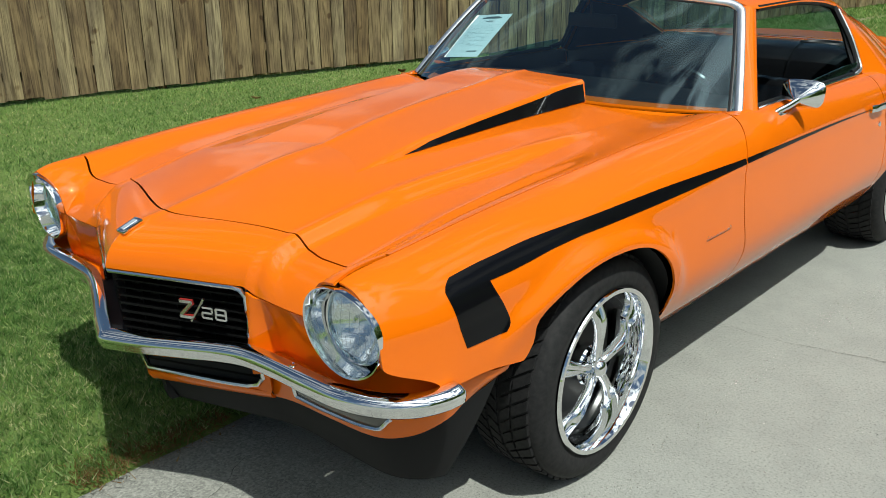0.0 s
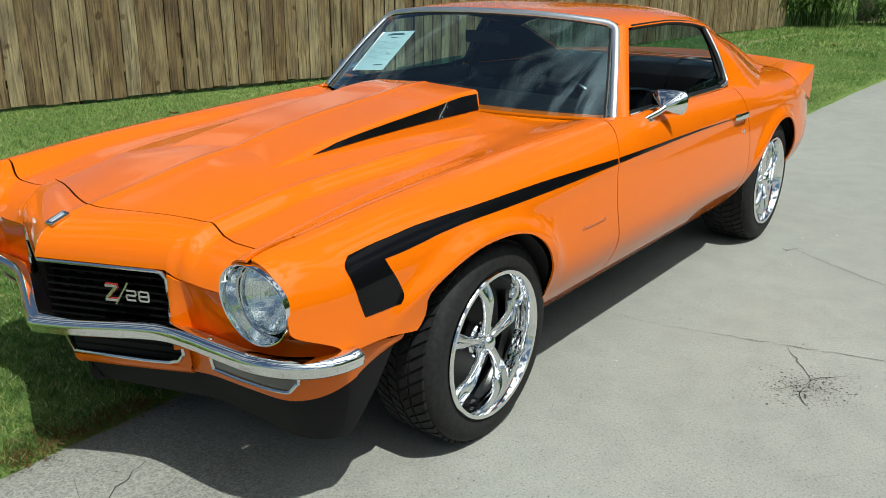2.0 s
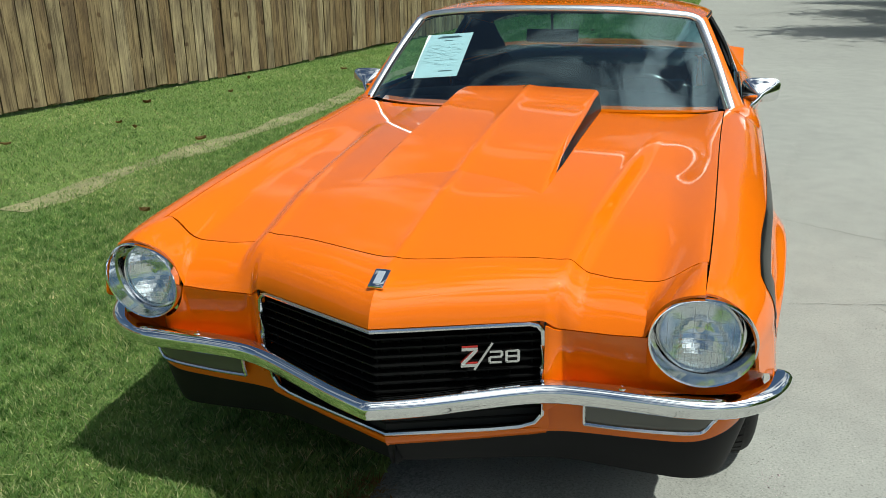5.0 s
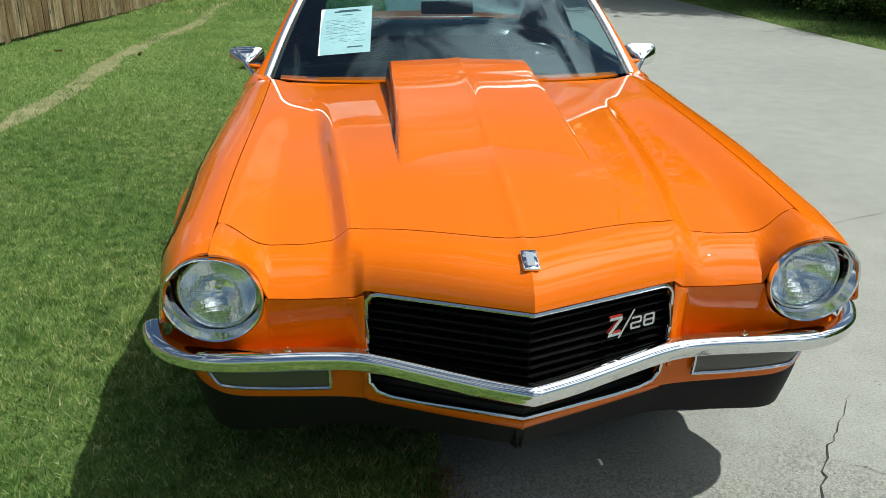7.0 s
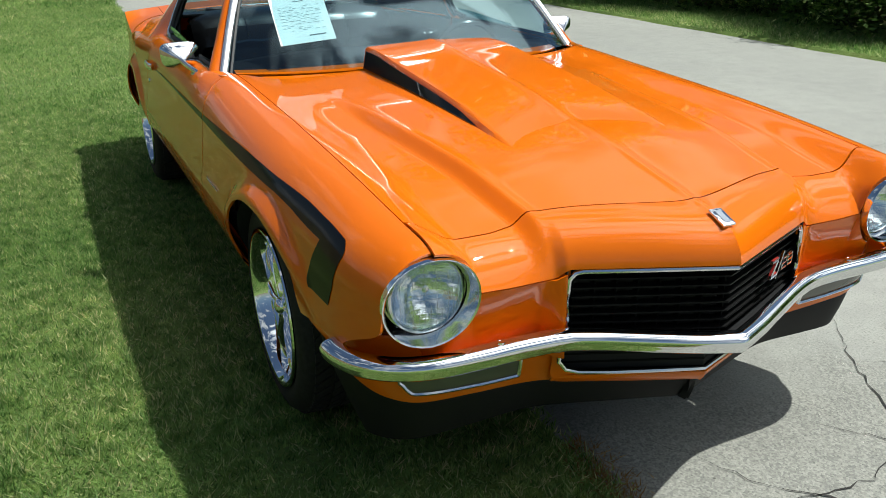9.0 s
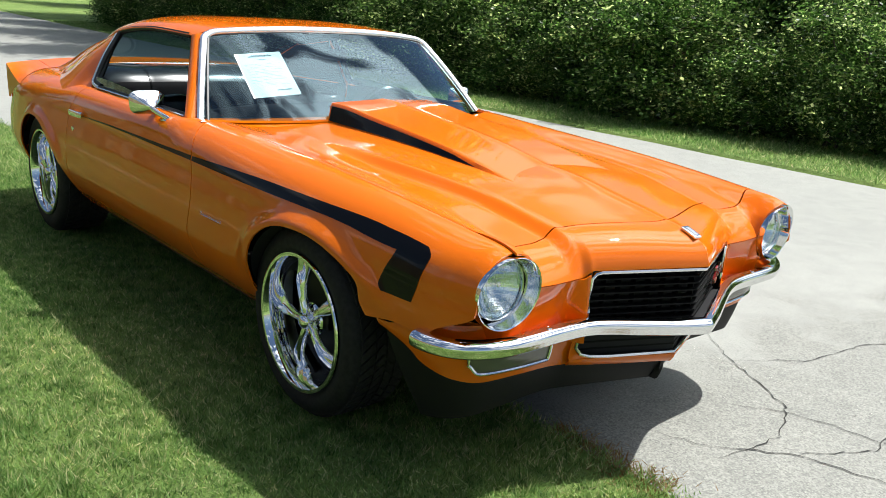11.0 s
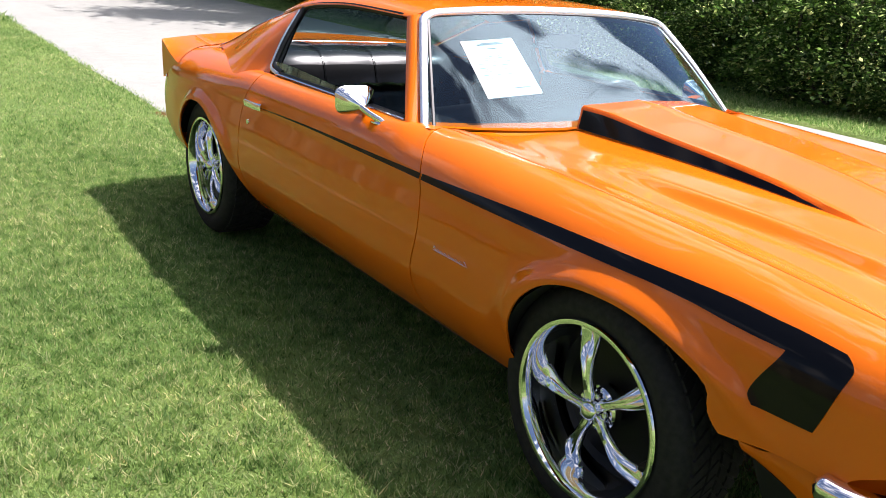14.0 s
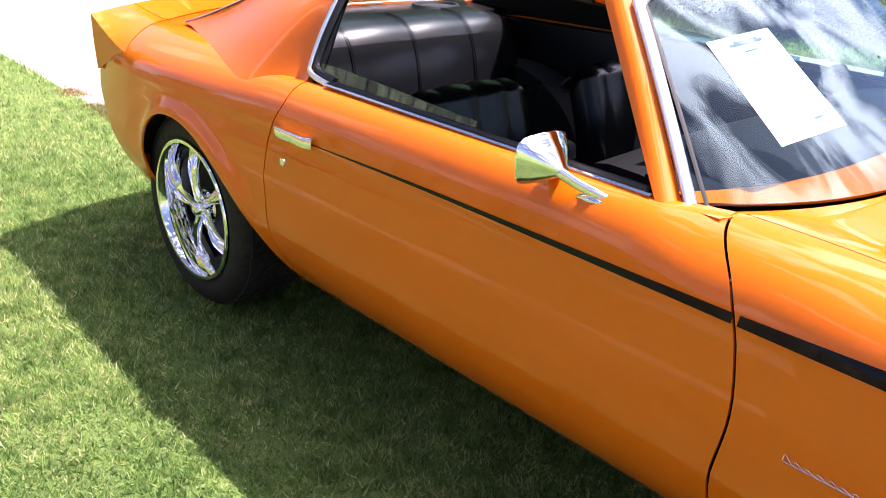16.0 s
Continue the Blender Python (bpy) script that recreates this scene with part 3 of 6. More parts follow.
def build_fence():
    fence = tagged(new("fence"), "tall weathered brown wooden privacy fence of upright boards", "fence")
    rnd = random.Random(11)
    meshes = []
    for k in range(8):
        w, t, h = 0.164, 0.017, 1.86
        bm = bmesh.new()
        warp, taper = rnd.uniform(-0.006, 0.006), rnd.uniform(-0.003, 0.003)
        for s in steps(0, 1, 5):
            z = s * h
            bow = warp * math.sin(s * math.pi)
            half = w / 2 + taper * (s - 0.5)
            cup = rnd.uniform(-0.002, 0.002)
            for a, b in ((-half, 0.0), (-half * 0.96, -t), (0, -t - cup), (half * 0.96, -t), (half, 0.0)):
                bm.verts.new((a + bow, b, z))
        bm.verts.ensure_lookup_table()
        for r in range(5):
            for j in range(5):
                a, b = r * 5 + j, r * 5 + (j + 1) % 5
                bm.faces.new([bm.verts[a], bm.verts[b], bm.verts[b + 5], bm.verts[a + 5]])
        bm.faces.new([bm.verts[i] for i in range(5)])
        bm.faces.new([bm.verts[25 + i] for i in (4, 3, 2, 1, 0)])
        bmesh.ops.recalc_face_normals(bm, faces=bm.faces[:])
        me = bpy.data.meshes.new("board")
        bm.to_mesh(me)
        bm.free()
        me.materials.append(WOOD)
        meshes.append(me)
    y, n = -5.0, 0
    lift = 0.03
    while y < 20.9:
        x = fence_x(y)
        slope = (fence_x(y + 0.05) - fence_x(y - 0.05)) / 0.1
        ang = math.atan2(1, slope)
        if n % 17 == 0:
            lift = rnd.uniform(0.015, 0.05)
        b = new("board", rnd.choice(meshes))
        b.parent = fence
        b.matrix_basis = pose(x + rnd.uniform(-0.004, 0.004), y, lift + rnd.uniform(-0.012, 0.018), rnd.uniform(-0.5, 0.5), rnd.uniform(-0.6, 0.6), math.degrees(ang) + 180) @ Matrix.Diagonal((rnd.choice((1, 1, 1, 0.97, 1.02)), 1, rnd.choice((1, 1, 1.005)), 1))
        y += (0.164 + rnd.choice((0.006, 0.010, 0.013, 0.018))) / math.hypot(1, slope)
        n += 1
    # boards on the far side of the rails close the gaps
    y = -4.92
    while y < 20.8:
        slope = (fence_x(y + 0.05) - fence_x(y - 0.05)) / 0.1
        b = new("board", rnd.choice(meshes))
        b.parent = fence
        b.matrix_basis = pose(fence_x(y) - 0.055, y, 0.03 + rnd.uniform(-0.01, 0.0), 0, 0, math.degrees(math.atan2(1, slope)) + 180)
        y += 0.175 / math.hypot(1, slope)
    for z in (0.35, 1.6):
        part("rail", sweep([(fence_x(q) - 0.03, q, z) for q in steps(-5.0, 20.9, 26)], [(-0.02, -0.045), (0.02, -0.045), (0.02, 0.045), (-0.02, 0.045)]), WOOD, fence)
    for q in steps(-4.6, 20.4, 10):
        x = fence_x(q) - 0.105
        part("post", moved(box(-0.045, 0.045, -0.045, 0.045, -0.05, 1.9, 0.004, 1), Matrix.Translation((x, q, 0))), WOOD, fence)


# ---- hedge, trees, reeds ----
def leaf_quads(rng, centres, size, flat=0.0):
    """Pointed leaves as four-cornered plates round given centres."""
    n = len(centres)
    a = rng.normal(size=(n, 3))
    a /= np.linalg.norm(a, axis=1)[:, None]
    b = rng.normal(size=(n, 3))
    b -= (b * a).sum(1)[:, None] * a
    b /= np.linalg.norm(b, axis=1)[:, None]
    s = size * rng.uniform(0.45, 1.6, n)[:, None]
    co = np.empty((n, 4, 3))
    co[:, 0], co[:, 1], co[:, 2], co[:, 3] = centres - a * s * 0.5, centres + b * s * 0.27, centres + a * s * 0.5, centres - b * s * 0.27
    return co.reshape(-1, 3)


def branch(bm, a, b, r0, r1, rnd, bend=0.15, n=6):
    a, b = Vector(a), Vector(b)
    side = Vector((rnd.uniform(-1, 1), rnd.uniform(-1, 1), rnd.uniform(-0.4, 0.4))) * bend * (b - a).length
    pts = [a.lerp(b, t) + side * math.sin(t * math.pi) for t in steps(0, 1, n)]
    tube(pts, 1.0, 7, scale=lambda t: lerp(r0, r1, t), bm=bm)
    return pts


def make_shrub(seed, height, spread, leaves, leaf):
    """A multi-stemmed shrub: stems, limbs and a crown of leaf clumps with gaps."""
    rnd, rng = random.Random(seed), np.random.default_rng(seed)
    ob = new("shrub")
    wood = bmesh.new()
    tips = []
    for k in range(5):
        ang = 2 * math.pi * k / 5 + rnd.uniform(-0.4, 0.4)
        top = (math.cos(ang) * spread * rnd.uniform(0.25, 0.6), math.sin(ang) * spread * rnd.uniform(0.25, 0.6), height * rnd.uniform(0.6, 0.92))
        pts = branch(wood, (rnd.uniform(-0.15, 0.15), rnd.uniform(-0.15, 0.15), -0.05), top, 0.045, 0.012, rnd)
        for _ in range(5):
            p = pts[rnd.randint(2, len(pts) - 1)]
            q = p + Vector((rnd.uniform(-1, 1), rnd.uniform(-1, 1), rnd.uniform(-0.1, 0.8))) * spread * 0.55
            branch(wood, p, q, 0.014, 0.004, rnd, 0.2, 4)
            tips.append(q)
    part("trunk", wood, BARK, ob)
    cl = []
    count = 90
    for k in range(count):
        if k < len(tips):
            c = np.array(tips[k])
        else:
            ang, t = rng.uniform(0, 2 * np.pi), rng.uniform(0.04, 1.0)
            rr = spread * (0.55 + 0.5 * math.sin(min(t * 1.25 + 0.25, 1.4) * 2.0)) * rng.uniform(0.55, 1.0)
            c = np.array([math.cos(ang) * rr, math.sin(ang) * rr, t * height]) * rng.uniform(0.8, 1.12)
        m = leaves // count
        cl.append(c + rng.normal(0, 1, (m, 3)) * np.array([0.30, 0.30, 0.24]) * rng.uniform(0.6, 1.2) * spread / 1.3)
    c = np.concatenate(cl)
    c = c[c[:, 2] > 0.05]
    crown = new("crown", tri_mesh("crown", leaf_quads(rng, c, leaf), LEAF, 4))
    crown.parent = ob
    return tagged(ob, "dense dark green shrub in a tall roadside hedge", "shrub", "hedge shrubs")


def build_hedge():
    kinds = [make_shrub(21 + k, 3.3 + 0.35 * k, 1.35, 26000, 0.082) for k in range(3)]
    rnd = random.Random(4)
    spots = []
    for y in steps(-3.5, 29.5, 27):
        spots.append((8.5 + rnd.uniform(-0.25, 0.3) + 0.02 * max(y - 8, 0) + 0.0008 * max(y - 12, 0) ** 2, y, rnd.uniform(0.5, 0.88) * (1.0 if y < 9 else 1.15), 0.62))
    for y in steps(-4, 30, 22):
        spots.append((11.2 + rnd.uniform(-0.7, 0.5), y, rnd.uniform(0.85, 1.35), 1.0))
    for k, (x, y, s, low) in enumerate(spots):
        m = pose(x, y, 0, 0, 0, rnd.uniform(0, 360)) @ Matrix.Diagonal((s, s, s * low * rnd.uniform(0.95, 1.15), 1))
        src = kinds[k % 3]
        if k < 3:
            src.matrix_basis = m
        else:
            c = copy_thing(src, m)
            c.matrix_basis = m


def make_tree(name, seed, height, spread, leaves, leaf, trunk_r, label):
    rnd, rng = random.Random(seed), np.random.default_rng(seed)
    ob = new(name)
    wood = bmesh.new()
    pts = branch(wood, (0, 0, -0.1), (rnd.uniform(-0.4, 0.4), rnd.uniform(-0.4, 0.4), height * 0.62), trunk_r, trunk_r * 0.45, rnd, 0.05, 8)
    tips = []
    for k in range(9):
        p = pts[rnd.randint(4, 8)]
        ang = 2 * math.pi * k / 9 + rnd.uniform(-0.3, 0.3)
        q = p + Vector((math.cos(ang) * spread * rnd.uniform(0.6, 1), math.sin(ang) * spread * rnd.uniform(0.6, 1), height * rnd.uniform(0.1, 0.4)))
        sub = branch(wood, p, q, trunk_r * 0.4, 0.03, rnd, 0.15, 6)
        tips += [sub[3], sub[4], sub[5], sub[6]]
    part("trunk", wood, BARK, ob)
    cl = []
    for _ in range(110):
        c = np.array(rnd.choice(tips)) + rng.normal(0, 0.3 * spread * 0.5, 3)
        cl.append(c + rng.normal(0, 1, (leaves // 110, 3)) * np.array([0.5, 0.5, 0.35]))
    crown = new("crown", tri_mesh("crown", leaf_quads(rng, np.concatenate(cl), leaf), LEAF, 4))
    crown.parent = ob
    return tagged(ob, label, "tree")


def build_far():
    t = make_tree("tree", 31, 8.5, 2.6, 26000, 0.16, 0.30, "large dark tree with a thick trunk behind the fence end")
    t.matrix_basis = pose(-3.1, 25.0, 0)
    rnd = random.Random(8)
    for x, y, s in ((15.8, -4.5, 0.58), (16.2, 1.0, 0.62), (15.8, 6.5, 0.58), (15.4, 11.5, 0.66), (10.6, 16.0, 1.35), (10.9, 21.0, 1.4), (11.5, 27.0, 1.2), (12.5, 33.0, 1.2), (17, 44, 1.3), (9, 52, 1.2), (-2, 64, 1.2), (-14, 58, 1.3), (-22, 46, 1.2), (3, 74, 1.5), (24, 60, 1.5), (-30, 66, 1.5), (12, 66, 1.4)):
        c = copy_thing(t, pose(x, y, 0))
        c.matrix_basis = pose(x, y, 0.6 * smooth(34, 90, y), 0, 0, rnd.uniform(0, 360)) @ Matrix.Scale(s, 4)
        c["label"] = "tall leafy roadside tree casting shade"
    # reeds at the end of the fence
    rng = np.random.default_rng(9)
    reed = tagged(new("reed_clump"), "tall clump of green reeds with arching leaves at the fence end", "reed")
    stalk = bmesh.new()
    co = []
    for k in range(70):
        bx, by = rng.normal(0, 0.42, 2)
        h = rng.uniform(1.3, 2.6)
        lean = rng.normal(0, 0.18, 2)
        top = (bx + lean[0] * h, by + lean[1] * h, h)
        tube([(bx, by, -0.05), ((bx + top[0]) / 2, (by + top[1]) / 2, h * 0.55), top], 0.010, 5, bm=stalk)
        for j in range(9):
            t = rng.uniform(0.15, 1.0)
            p = np.array([lerp(bx, top[0], t), lerp(by, top[1], t), h * t])
            ang = rng.uniform(0, 2 * np.pi)
            d = np.array([math.cos(ang), math.sin(ang), 0])
            side = np.array([-d[1], d[0], 0]) * 0.022
            ln = rng.uniform(0.4, 0.8)
            path = [p, p + d * ln * 0.4 + (0, 0, ln * 0.35), p + d * ln * 0.8 + (0, 0, ln * 0.25), p + d * ln * 1.1 - (0, 0, ln * 0.15)]
            wid = [0.7, 1.0, 0.7, 0.05]
            for a, b, wa, wb in zip(path, path[1:], wid, wid[1:]):
                co += [a - side * wa, a + side * wa, b + side * wb, b - side * wb]
    part("stalk", stalk, REED, reed)
    leaf = new("leaf", tri_mesh("leaf", np.array(co), REED, 4))
    leaf.parent = reed
    reed.matrix_basis = pose(-3.75, 21.9, 0)
    r3 = copy_thing(reed, pose(0, 0, 0))
    r3.matrix_basis = pose(-1.9, 23.6, 0, 0, 0, 60) @ Matrix.Diagonal((1.0, 1.0, 0.42, 1))
    r3["label"] = "low clump of arching green grass leaves on the lawn"


def build_gravel():
    """Loose grit on the road, thicker along a worn seam."""
    rng = np.random.default_rng(17)
    n = 5200
    p = np.stack([rng.uniform(0.0, 5.5, n), rng.uniform(-3, 8, n), np.full(n, ROAD_Z)], 1)
    m = 2600
    t = rng.uniform(-1.2, 5.0, m)
    p = np.concatenate([p, np.stack([0.97 + 0.11 * np.clip(t - 1.1, 0, 9) + rng.normal(0, 0.03, m) + 0.02 * np.sin(t * 3), t, np.full(m, ROAD_Z)], 1)])
    s = rng.gamma(2.0, 0.0006, len(p)) + 0.0007
    c = np.array([(1, 0, 0), (0, 1, 0), (-1, 0, 0), (0, -1, 0), (0, 0, 0.6)])
    tri = [(0, 1, 4), (1, 2, 4), (2, 3, 4), (3, 0, 4)]
    jit = rng.uniform(0.6, 1.2, (len(p), 5, 3))
    v = p[:, None, :] + c[None] * jit * s[:, None, None]
    co = np.concatenate([v[:, list(q)] for q in tri], 1).reshape(-1, 3)
    tagged(new("gravel", tri_mesh("gravel", co, STONE)), "loose grit and small stones on the asphalt", "gravel", kind="stuff")
    # a crumbling patch with dark tar showing
    m = 1300
    q = np.stack([1.62 + rng.normal(0, 0.075, m), 1.0 + rng.normal(0, 0.085, m), np.full(m, ROAD_Z + 0.002)], 1)
    q[:, 0] += 0.25 * (q[:, 1] - 1.0)
    r = rng.gamma(1.6, 0.0010, m)[:, None]
    a = rng.uniform(0, 2 * np.pi, m)
    co = np.stack([q + np.stack([np.cos(a + k * 2.1), np.sin(a + k * 2.1), 0 * a], 1) * r for k in range(3)], 1).reshape(-1, 3)
    tagged(new("tar_crumbs", tri_mesh("tar_crumbs", co, CRACK)), "dark tar crumbs in a broken patch of road", "tar", kind="stuff")


def build_litter():
    rnd = random.Random(3)
    spots = [(-4.9, 3.0), (-4.3, 3.9), (-4.6, 4.1), (-5.1, 5.2), (-4.6, 6.1), (-3.4, 3.6), (-2.5, 1.6), (-1.75, 15.5), (-2.0, 15.2), (-3.1, 8.0), (-5.0, 7.2), (-4.2, 8.4)]
    for x, y in spots:
        bm = bmesh.new()
        curl = rnd.uniform(0.01, 0.03)
        grid(lambda u, v: (u * 0.045, v * 0.024 * (1 - (abs(u) ** 2.2)) , 0.035 + curl * abs(v) + 0.012 * u * u), steps(-1, 1, 6), steps(-1, 1, 4), bm)
        thick(bm, 0.001)
        ob = part("fallen_leaf", bm, DRY, None)
        ob.matrix_basis = pose(x, y, 0, rnd.uniform(-12, 12), rnd.uniform(-12, 12), rnd.uniform(0, 360))
        tagged(ob, "curled dry brown leaf lying on the lawn", "leaf", "fallen leaves")


build_ground()
ROAD = build_road()
dirt = bmesh.new()
grid(lambda y, u: (-3.33 - 0.10 * math.sin(y * 0.9) + (u - 0.5) * (0.24 + 0.22 * noise.noise((y * 1.3, u * 2, 5.0))), y, -0.007), steps(1.5, 19, 160), steps(0, 1, 6), dirt)
bmesh.ops.recalc_face_normals(dirt, faces=dirt.faces[:])
tagged(part("dirt_track", dirt, SOIL, None), "bare pale dirt track worn into the lawn", "dirt track", kind="structure")
for k, path in enumerate([
        [(0.50, 1.18), (0.676, 1.194), (0.976, 1.215), (1.213, 1.282), (1.454, 1.336), (1.9, 1.45), (2.6, 1.72), (3.4, 2.3)],
        [(1.133, 2.632), (1.35, 2.5), (1.562, 2.369), (1.8, 2.3)],
        [(1.454, 1.336), (1.53, 1.2), (1.623, 1.085), (1.75, 1.251)],
        [(1.623, 1.085), (1.60, 0.95), (1.66, 0.86)],
        [(1.52, 0.92), (1.58, 1.0), (1.70, 1.02)],
        [(1.06, 2.62), (1.1, 2.58), (1.13, 2.66)],
        [(0.05, -0.62), (0.22, -0.95), (0.42, -1.15), (0.55, -1.6), (0.62, -2.2)],
        [(0.02, -0.95), (0.25, -1.02), (0.48, -1.05), (0.75, -0.93), (0.98, -0.55), (1.25, -0.2)],
        [(0.42, -1.15), (0.7, -1.3), (1.0, -1.25)],
        [(0.55, -0.75), (0.72, -0.98), (0.78, -1.3), (1.05, -1.55), (1.2, -2.0)],
        [(0.98, -0.55), (1.3, -0.75), (1.75, -0.8), (2.3, -1.15)],
        [(1.0, -1.25), (1.5, -1.5), (2.0, -1.45), (2.8, -1.9)],
        [(1.7, 0.3), (2.1, 0.75), (2.6, 0.8), (3.3, 1.4), (4.6, 1.5)],
        [(1.4, 5.0), (2.2, 5.4), (3.0, 5.3), (4.1, 6.0)],
        [(2.2, 3.3), (2.0, 4.4), (2.3, 5.4), (2.1, 7.0)]]):
    c = part("crack", crack(path, 0.0030 if 4 < k < 12 else 0.0017 if k < 6 else 0.0014, k + 1), CRACK, ROAD)
build_gravel()
build_fence()
build_hedge()
build_far()

# ---- the car: shape of the body side ----
wide = curve((-0.80, 0.838), (-0.58, 0.887), (-0.40, 0.895), (0.0, 0.922), (0.5, 0.930), (0.8, 0.932), (1.5, 0.938), (2.1, 0.942), (2.75, 0.950), (3.1, 0.938), (3.3, 0.915), (3.5, 0.878), (3.75, 0.80))
roll_z = curve((-0.80, 0.63), (-0.40, 0.64), (0.0, 0.668), (0.5, 0.698), (0.9, 0.715), (2.2, 0.735), (2.8, 0.72), (3.75, 0.655))
top_z = curve((-0.80, 0.7525), (-0.79, 0.757), (-0.76, 0.769), (-0.726, 0.7765), (-0.63, 0.786), (-0.3, 0.817), (0.0, 0.837), (0.5, 0.862), (0.92, 0.879), (1.3, 0.878), (2.2, 0.873), (2.7, 0.873), (3.2, 0.866), (3.75, 0.815))
seam_x = curve((-0.80, 0.712), (-0.63, 0.719), (0.9, 0.746), (1.05, 0.80), (1.3, 0.812), (2.19, 0.806), (2.6, 0.75), (3.15, 0.672), (3.75, 0.64))
SILL = 0.272
# wheel openings: middle, base height, rise, then reach and squareness to the front and to the rear
FRONT_ARCH, REAR_ARCH = (-0.05, 0.33, 0.338, 0.49, 1.75, 0.385, 2.6), (2.74, 0.30, 0.360, 0.505, 1.7, 0.255, 3.0)


def arch_rho(y, z, arch):
    """1 on the edge of a wheel opening, more outside it."""
    c, z0, b, a0, p0, a1, p1 = arch
    a, p = (a0, p0) if y < c else (a1, p1)
    return (abs((y - c) / a) ** p + abs(max(z - z0, 0.0) / b) ** p) ** (1 / p)


def arch_z(y, arch):
    c, z0, b, a0, p0, a1, p1 = arch
    a, p = (a0, p0) if y < c else (a1, p1)
    k = 1 - abs((y - c) / a) ** p
    return z0 + b * k ** (1 / p) if k > 0 else None



def flare(y, z):
    """How far the lip round a wheel opening stands out."""
    w = 0.0
    for arch, out in ((FRONT_ARCH, 0.028), (REAR_ARCH, 0.017)):
        if z > 0.27 and abs(y - arch[0]) < 0.7:
            d = (arch_rho(y, z, arch) - 1) * 0.36
            w += out * (1 - smooth(0.008, 0.066, d)) * (smooth(0.50, 0.66, z) if y < arch[0] and arch is FRONT_ARCH else smooth(0.40, 0.60, z))
    return w


def plain_x(y, z):
    w = wide(y) + 0.005
    if z < 0.49:
        return w - 0.200 * ((0.49 - z) / 0.29) ** 1.9
    return w - 0.046 * ((z - 0.49) / 0.29) ** 1.35


def lower_x(y, z):
    return plain_x(y, z) + flare(y, z)


def side_at(y, z, out=0.0):
    """A point of the body side at a given height, moved outwards."""
    z1 = roll_z(y)
    if z <= z1:
        return Vector((lower_x(y, z) + out, y, z))
    s = min((z - z1) / (top_z(y) - z1), 1.0)
    x1, xs = plain_x(y, z1), seam_x(y)
    c = math.sqrt(max(1 - s * s, 0))
    return Vector((xs + (x1 - xs) * c + out * c + flare(y, z), y, z + out * s))


def side_point(y, v, bottom):
    z1, zt = roll_z(y), top_z(y)
    split = max(z1, bottom + 0.05)
    if v <= 0.5:
        return side_at(y, lerp(bottom, split, v * 2))
    a0 = math.asin((split - z1) / (zt - z1))
    a = lerp(a0, math.pi / 2, (v - 0.5) * 2)
    z = z1 + (zt - z1) * math.sin(a)
    return Vector((seam_x(y) + (plain_x(y, z1) - seam_x(y)) * math.cos(a) + flare(y, z), y, z))


def side_panel(ys, bottoms, front=None, rear=None, vn=30, rear_from=0.5):
    """A body side panel from stations along y; front and rear move its end edges with the height."""
    y0, y1 = ys[0], ys[-1]
    bm = bmesh.new()
    rows = []
    for y, b in zip(ys, bottoms):
        col = []
        for v in steps(0, 1, vn):
            p = side_point(y, v, b)
            t = (y - y0) / (y1 - y0)
            shift = (front(p.z) * (1 - smooth(0, 0.5, t)) if front else 0) + (rear(p.z) * (smooth(0.5, 1, t) if rear_from == 0.5 else max(0.0, (t - rear_from) / (1 - rear_from))) if rear else 0)
            if shift:
                p = side_point(y + shift, v, b)
            col.append(bm.verts.new(p))
        rows.append(col)
    for a, b in zip(rows, rows[1:]):
        for i in range(vn):
            bm.faces.new([a[i], b[i], b[i + 1], a[i + 1]])
    return thick(bm, 0.007, (0, 1.4, 0.5))


car = tagged(new("car"), "orange two-door coupe with black stripes and chrome wheels", "car")

# ---- fenders, doors, quarters ----
door_front = curve((0.25, -0.135), (0.45, -0.135), (0.58, -0.145), (0.72, -0.118), (0.80, -0.08), (0.88, 0.0))
door_rear = curve((0.25, -0.04), (0.32, -0.03), (0.42, -0.01), (0.50, 0.01), (0.56, 0.024), (0.62, 0.042), (0.70, 0.042), (0.77, 0.022), (0.83, -0.002), (0.88, -0.003))
tail_tuck = curve((0.30, -0.33), (0.40, -0.27), (0.52, -0.12), (0.62, 0.02), (0.70, 0.045), (0.80, 0.02))
fa, ra = FRONT_ARCH, REAR_ARCH
def arch_steps(arch):
    """Stations across a wheel opening, close together at its ends."""
    return [arch[0] - (arch[3] if k < 20 else arch[5]) * math.cos(math.pi * k / 40) for k in range(1, 40)]


ys = steps(-0.774, fa[0] - fa[3] - 0.0005, 24) + arch_steps(fa) + steps(fa[0] + fa[5] + 0.0005, 0.917, 22)
bs = [max(lerp(0.514, 0.489, smooth(-0.66, -0.42, y)), arch_z(y, fa) or 0) if y < -0.2 else (arch_z(y, fa) or SILL) for y in ys]
nose_tuck = lambda z: 0.13 * smooth(0.605, 0.52, z)
fenders = both("front_fender", side_panel(ys, bs, front=nose_tuck, rear=door_front), PAINT, car)
ys = steps(0.923, 2.187, 50)
doors = both("door", side_panel(ys, [SILL + 0.012] * len(ys), front=door_front, rear=door_rear), PAINT, car)
ys = steps(2.193, ra[0] - ra[3] - 0.001, 16) + arch_steps(ra) + steps(ra[0] + ra[5] + 0.001, 3.50, 24)
bs = [(arch_z(y, ra) or (SILL if y < 2.7 else lerp(0.305, 0.40, smooth(3.13, 3.5, y)))) for y in ys]
quarters = both("quarter_panel", side_panel(ys, bs, front=door_rear, rear=tail_tuck, rear_from=0.725), PAINT, car)
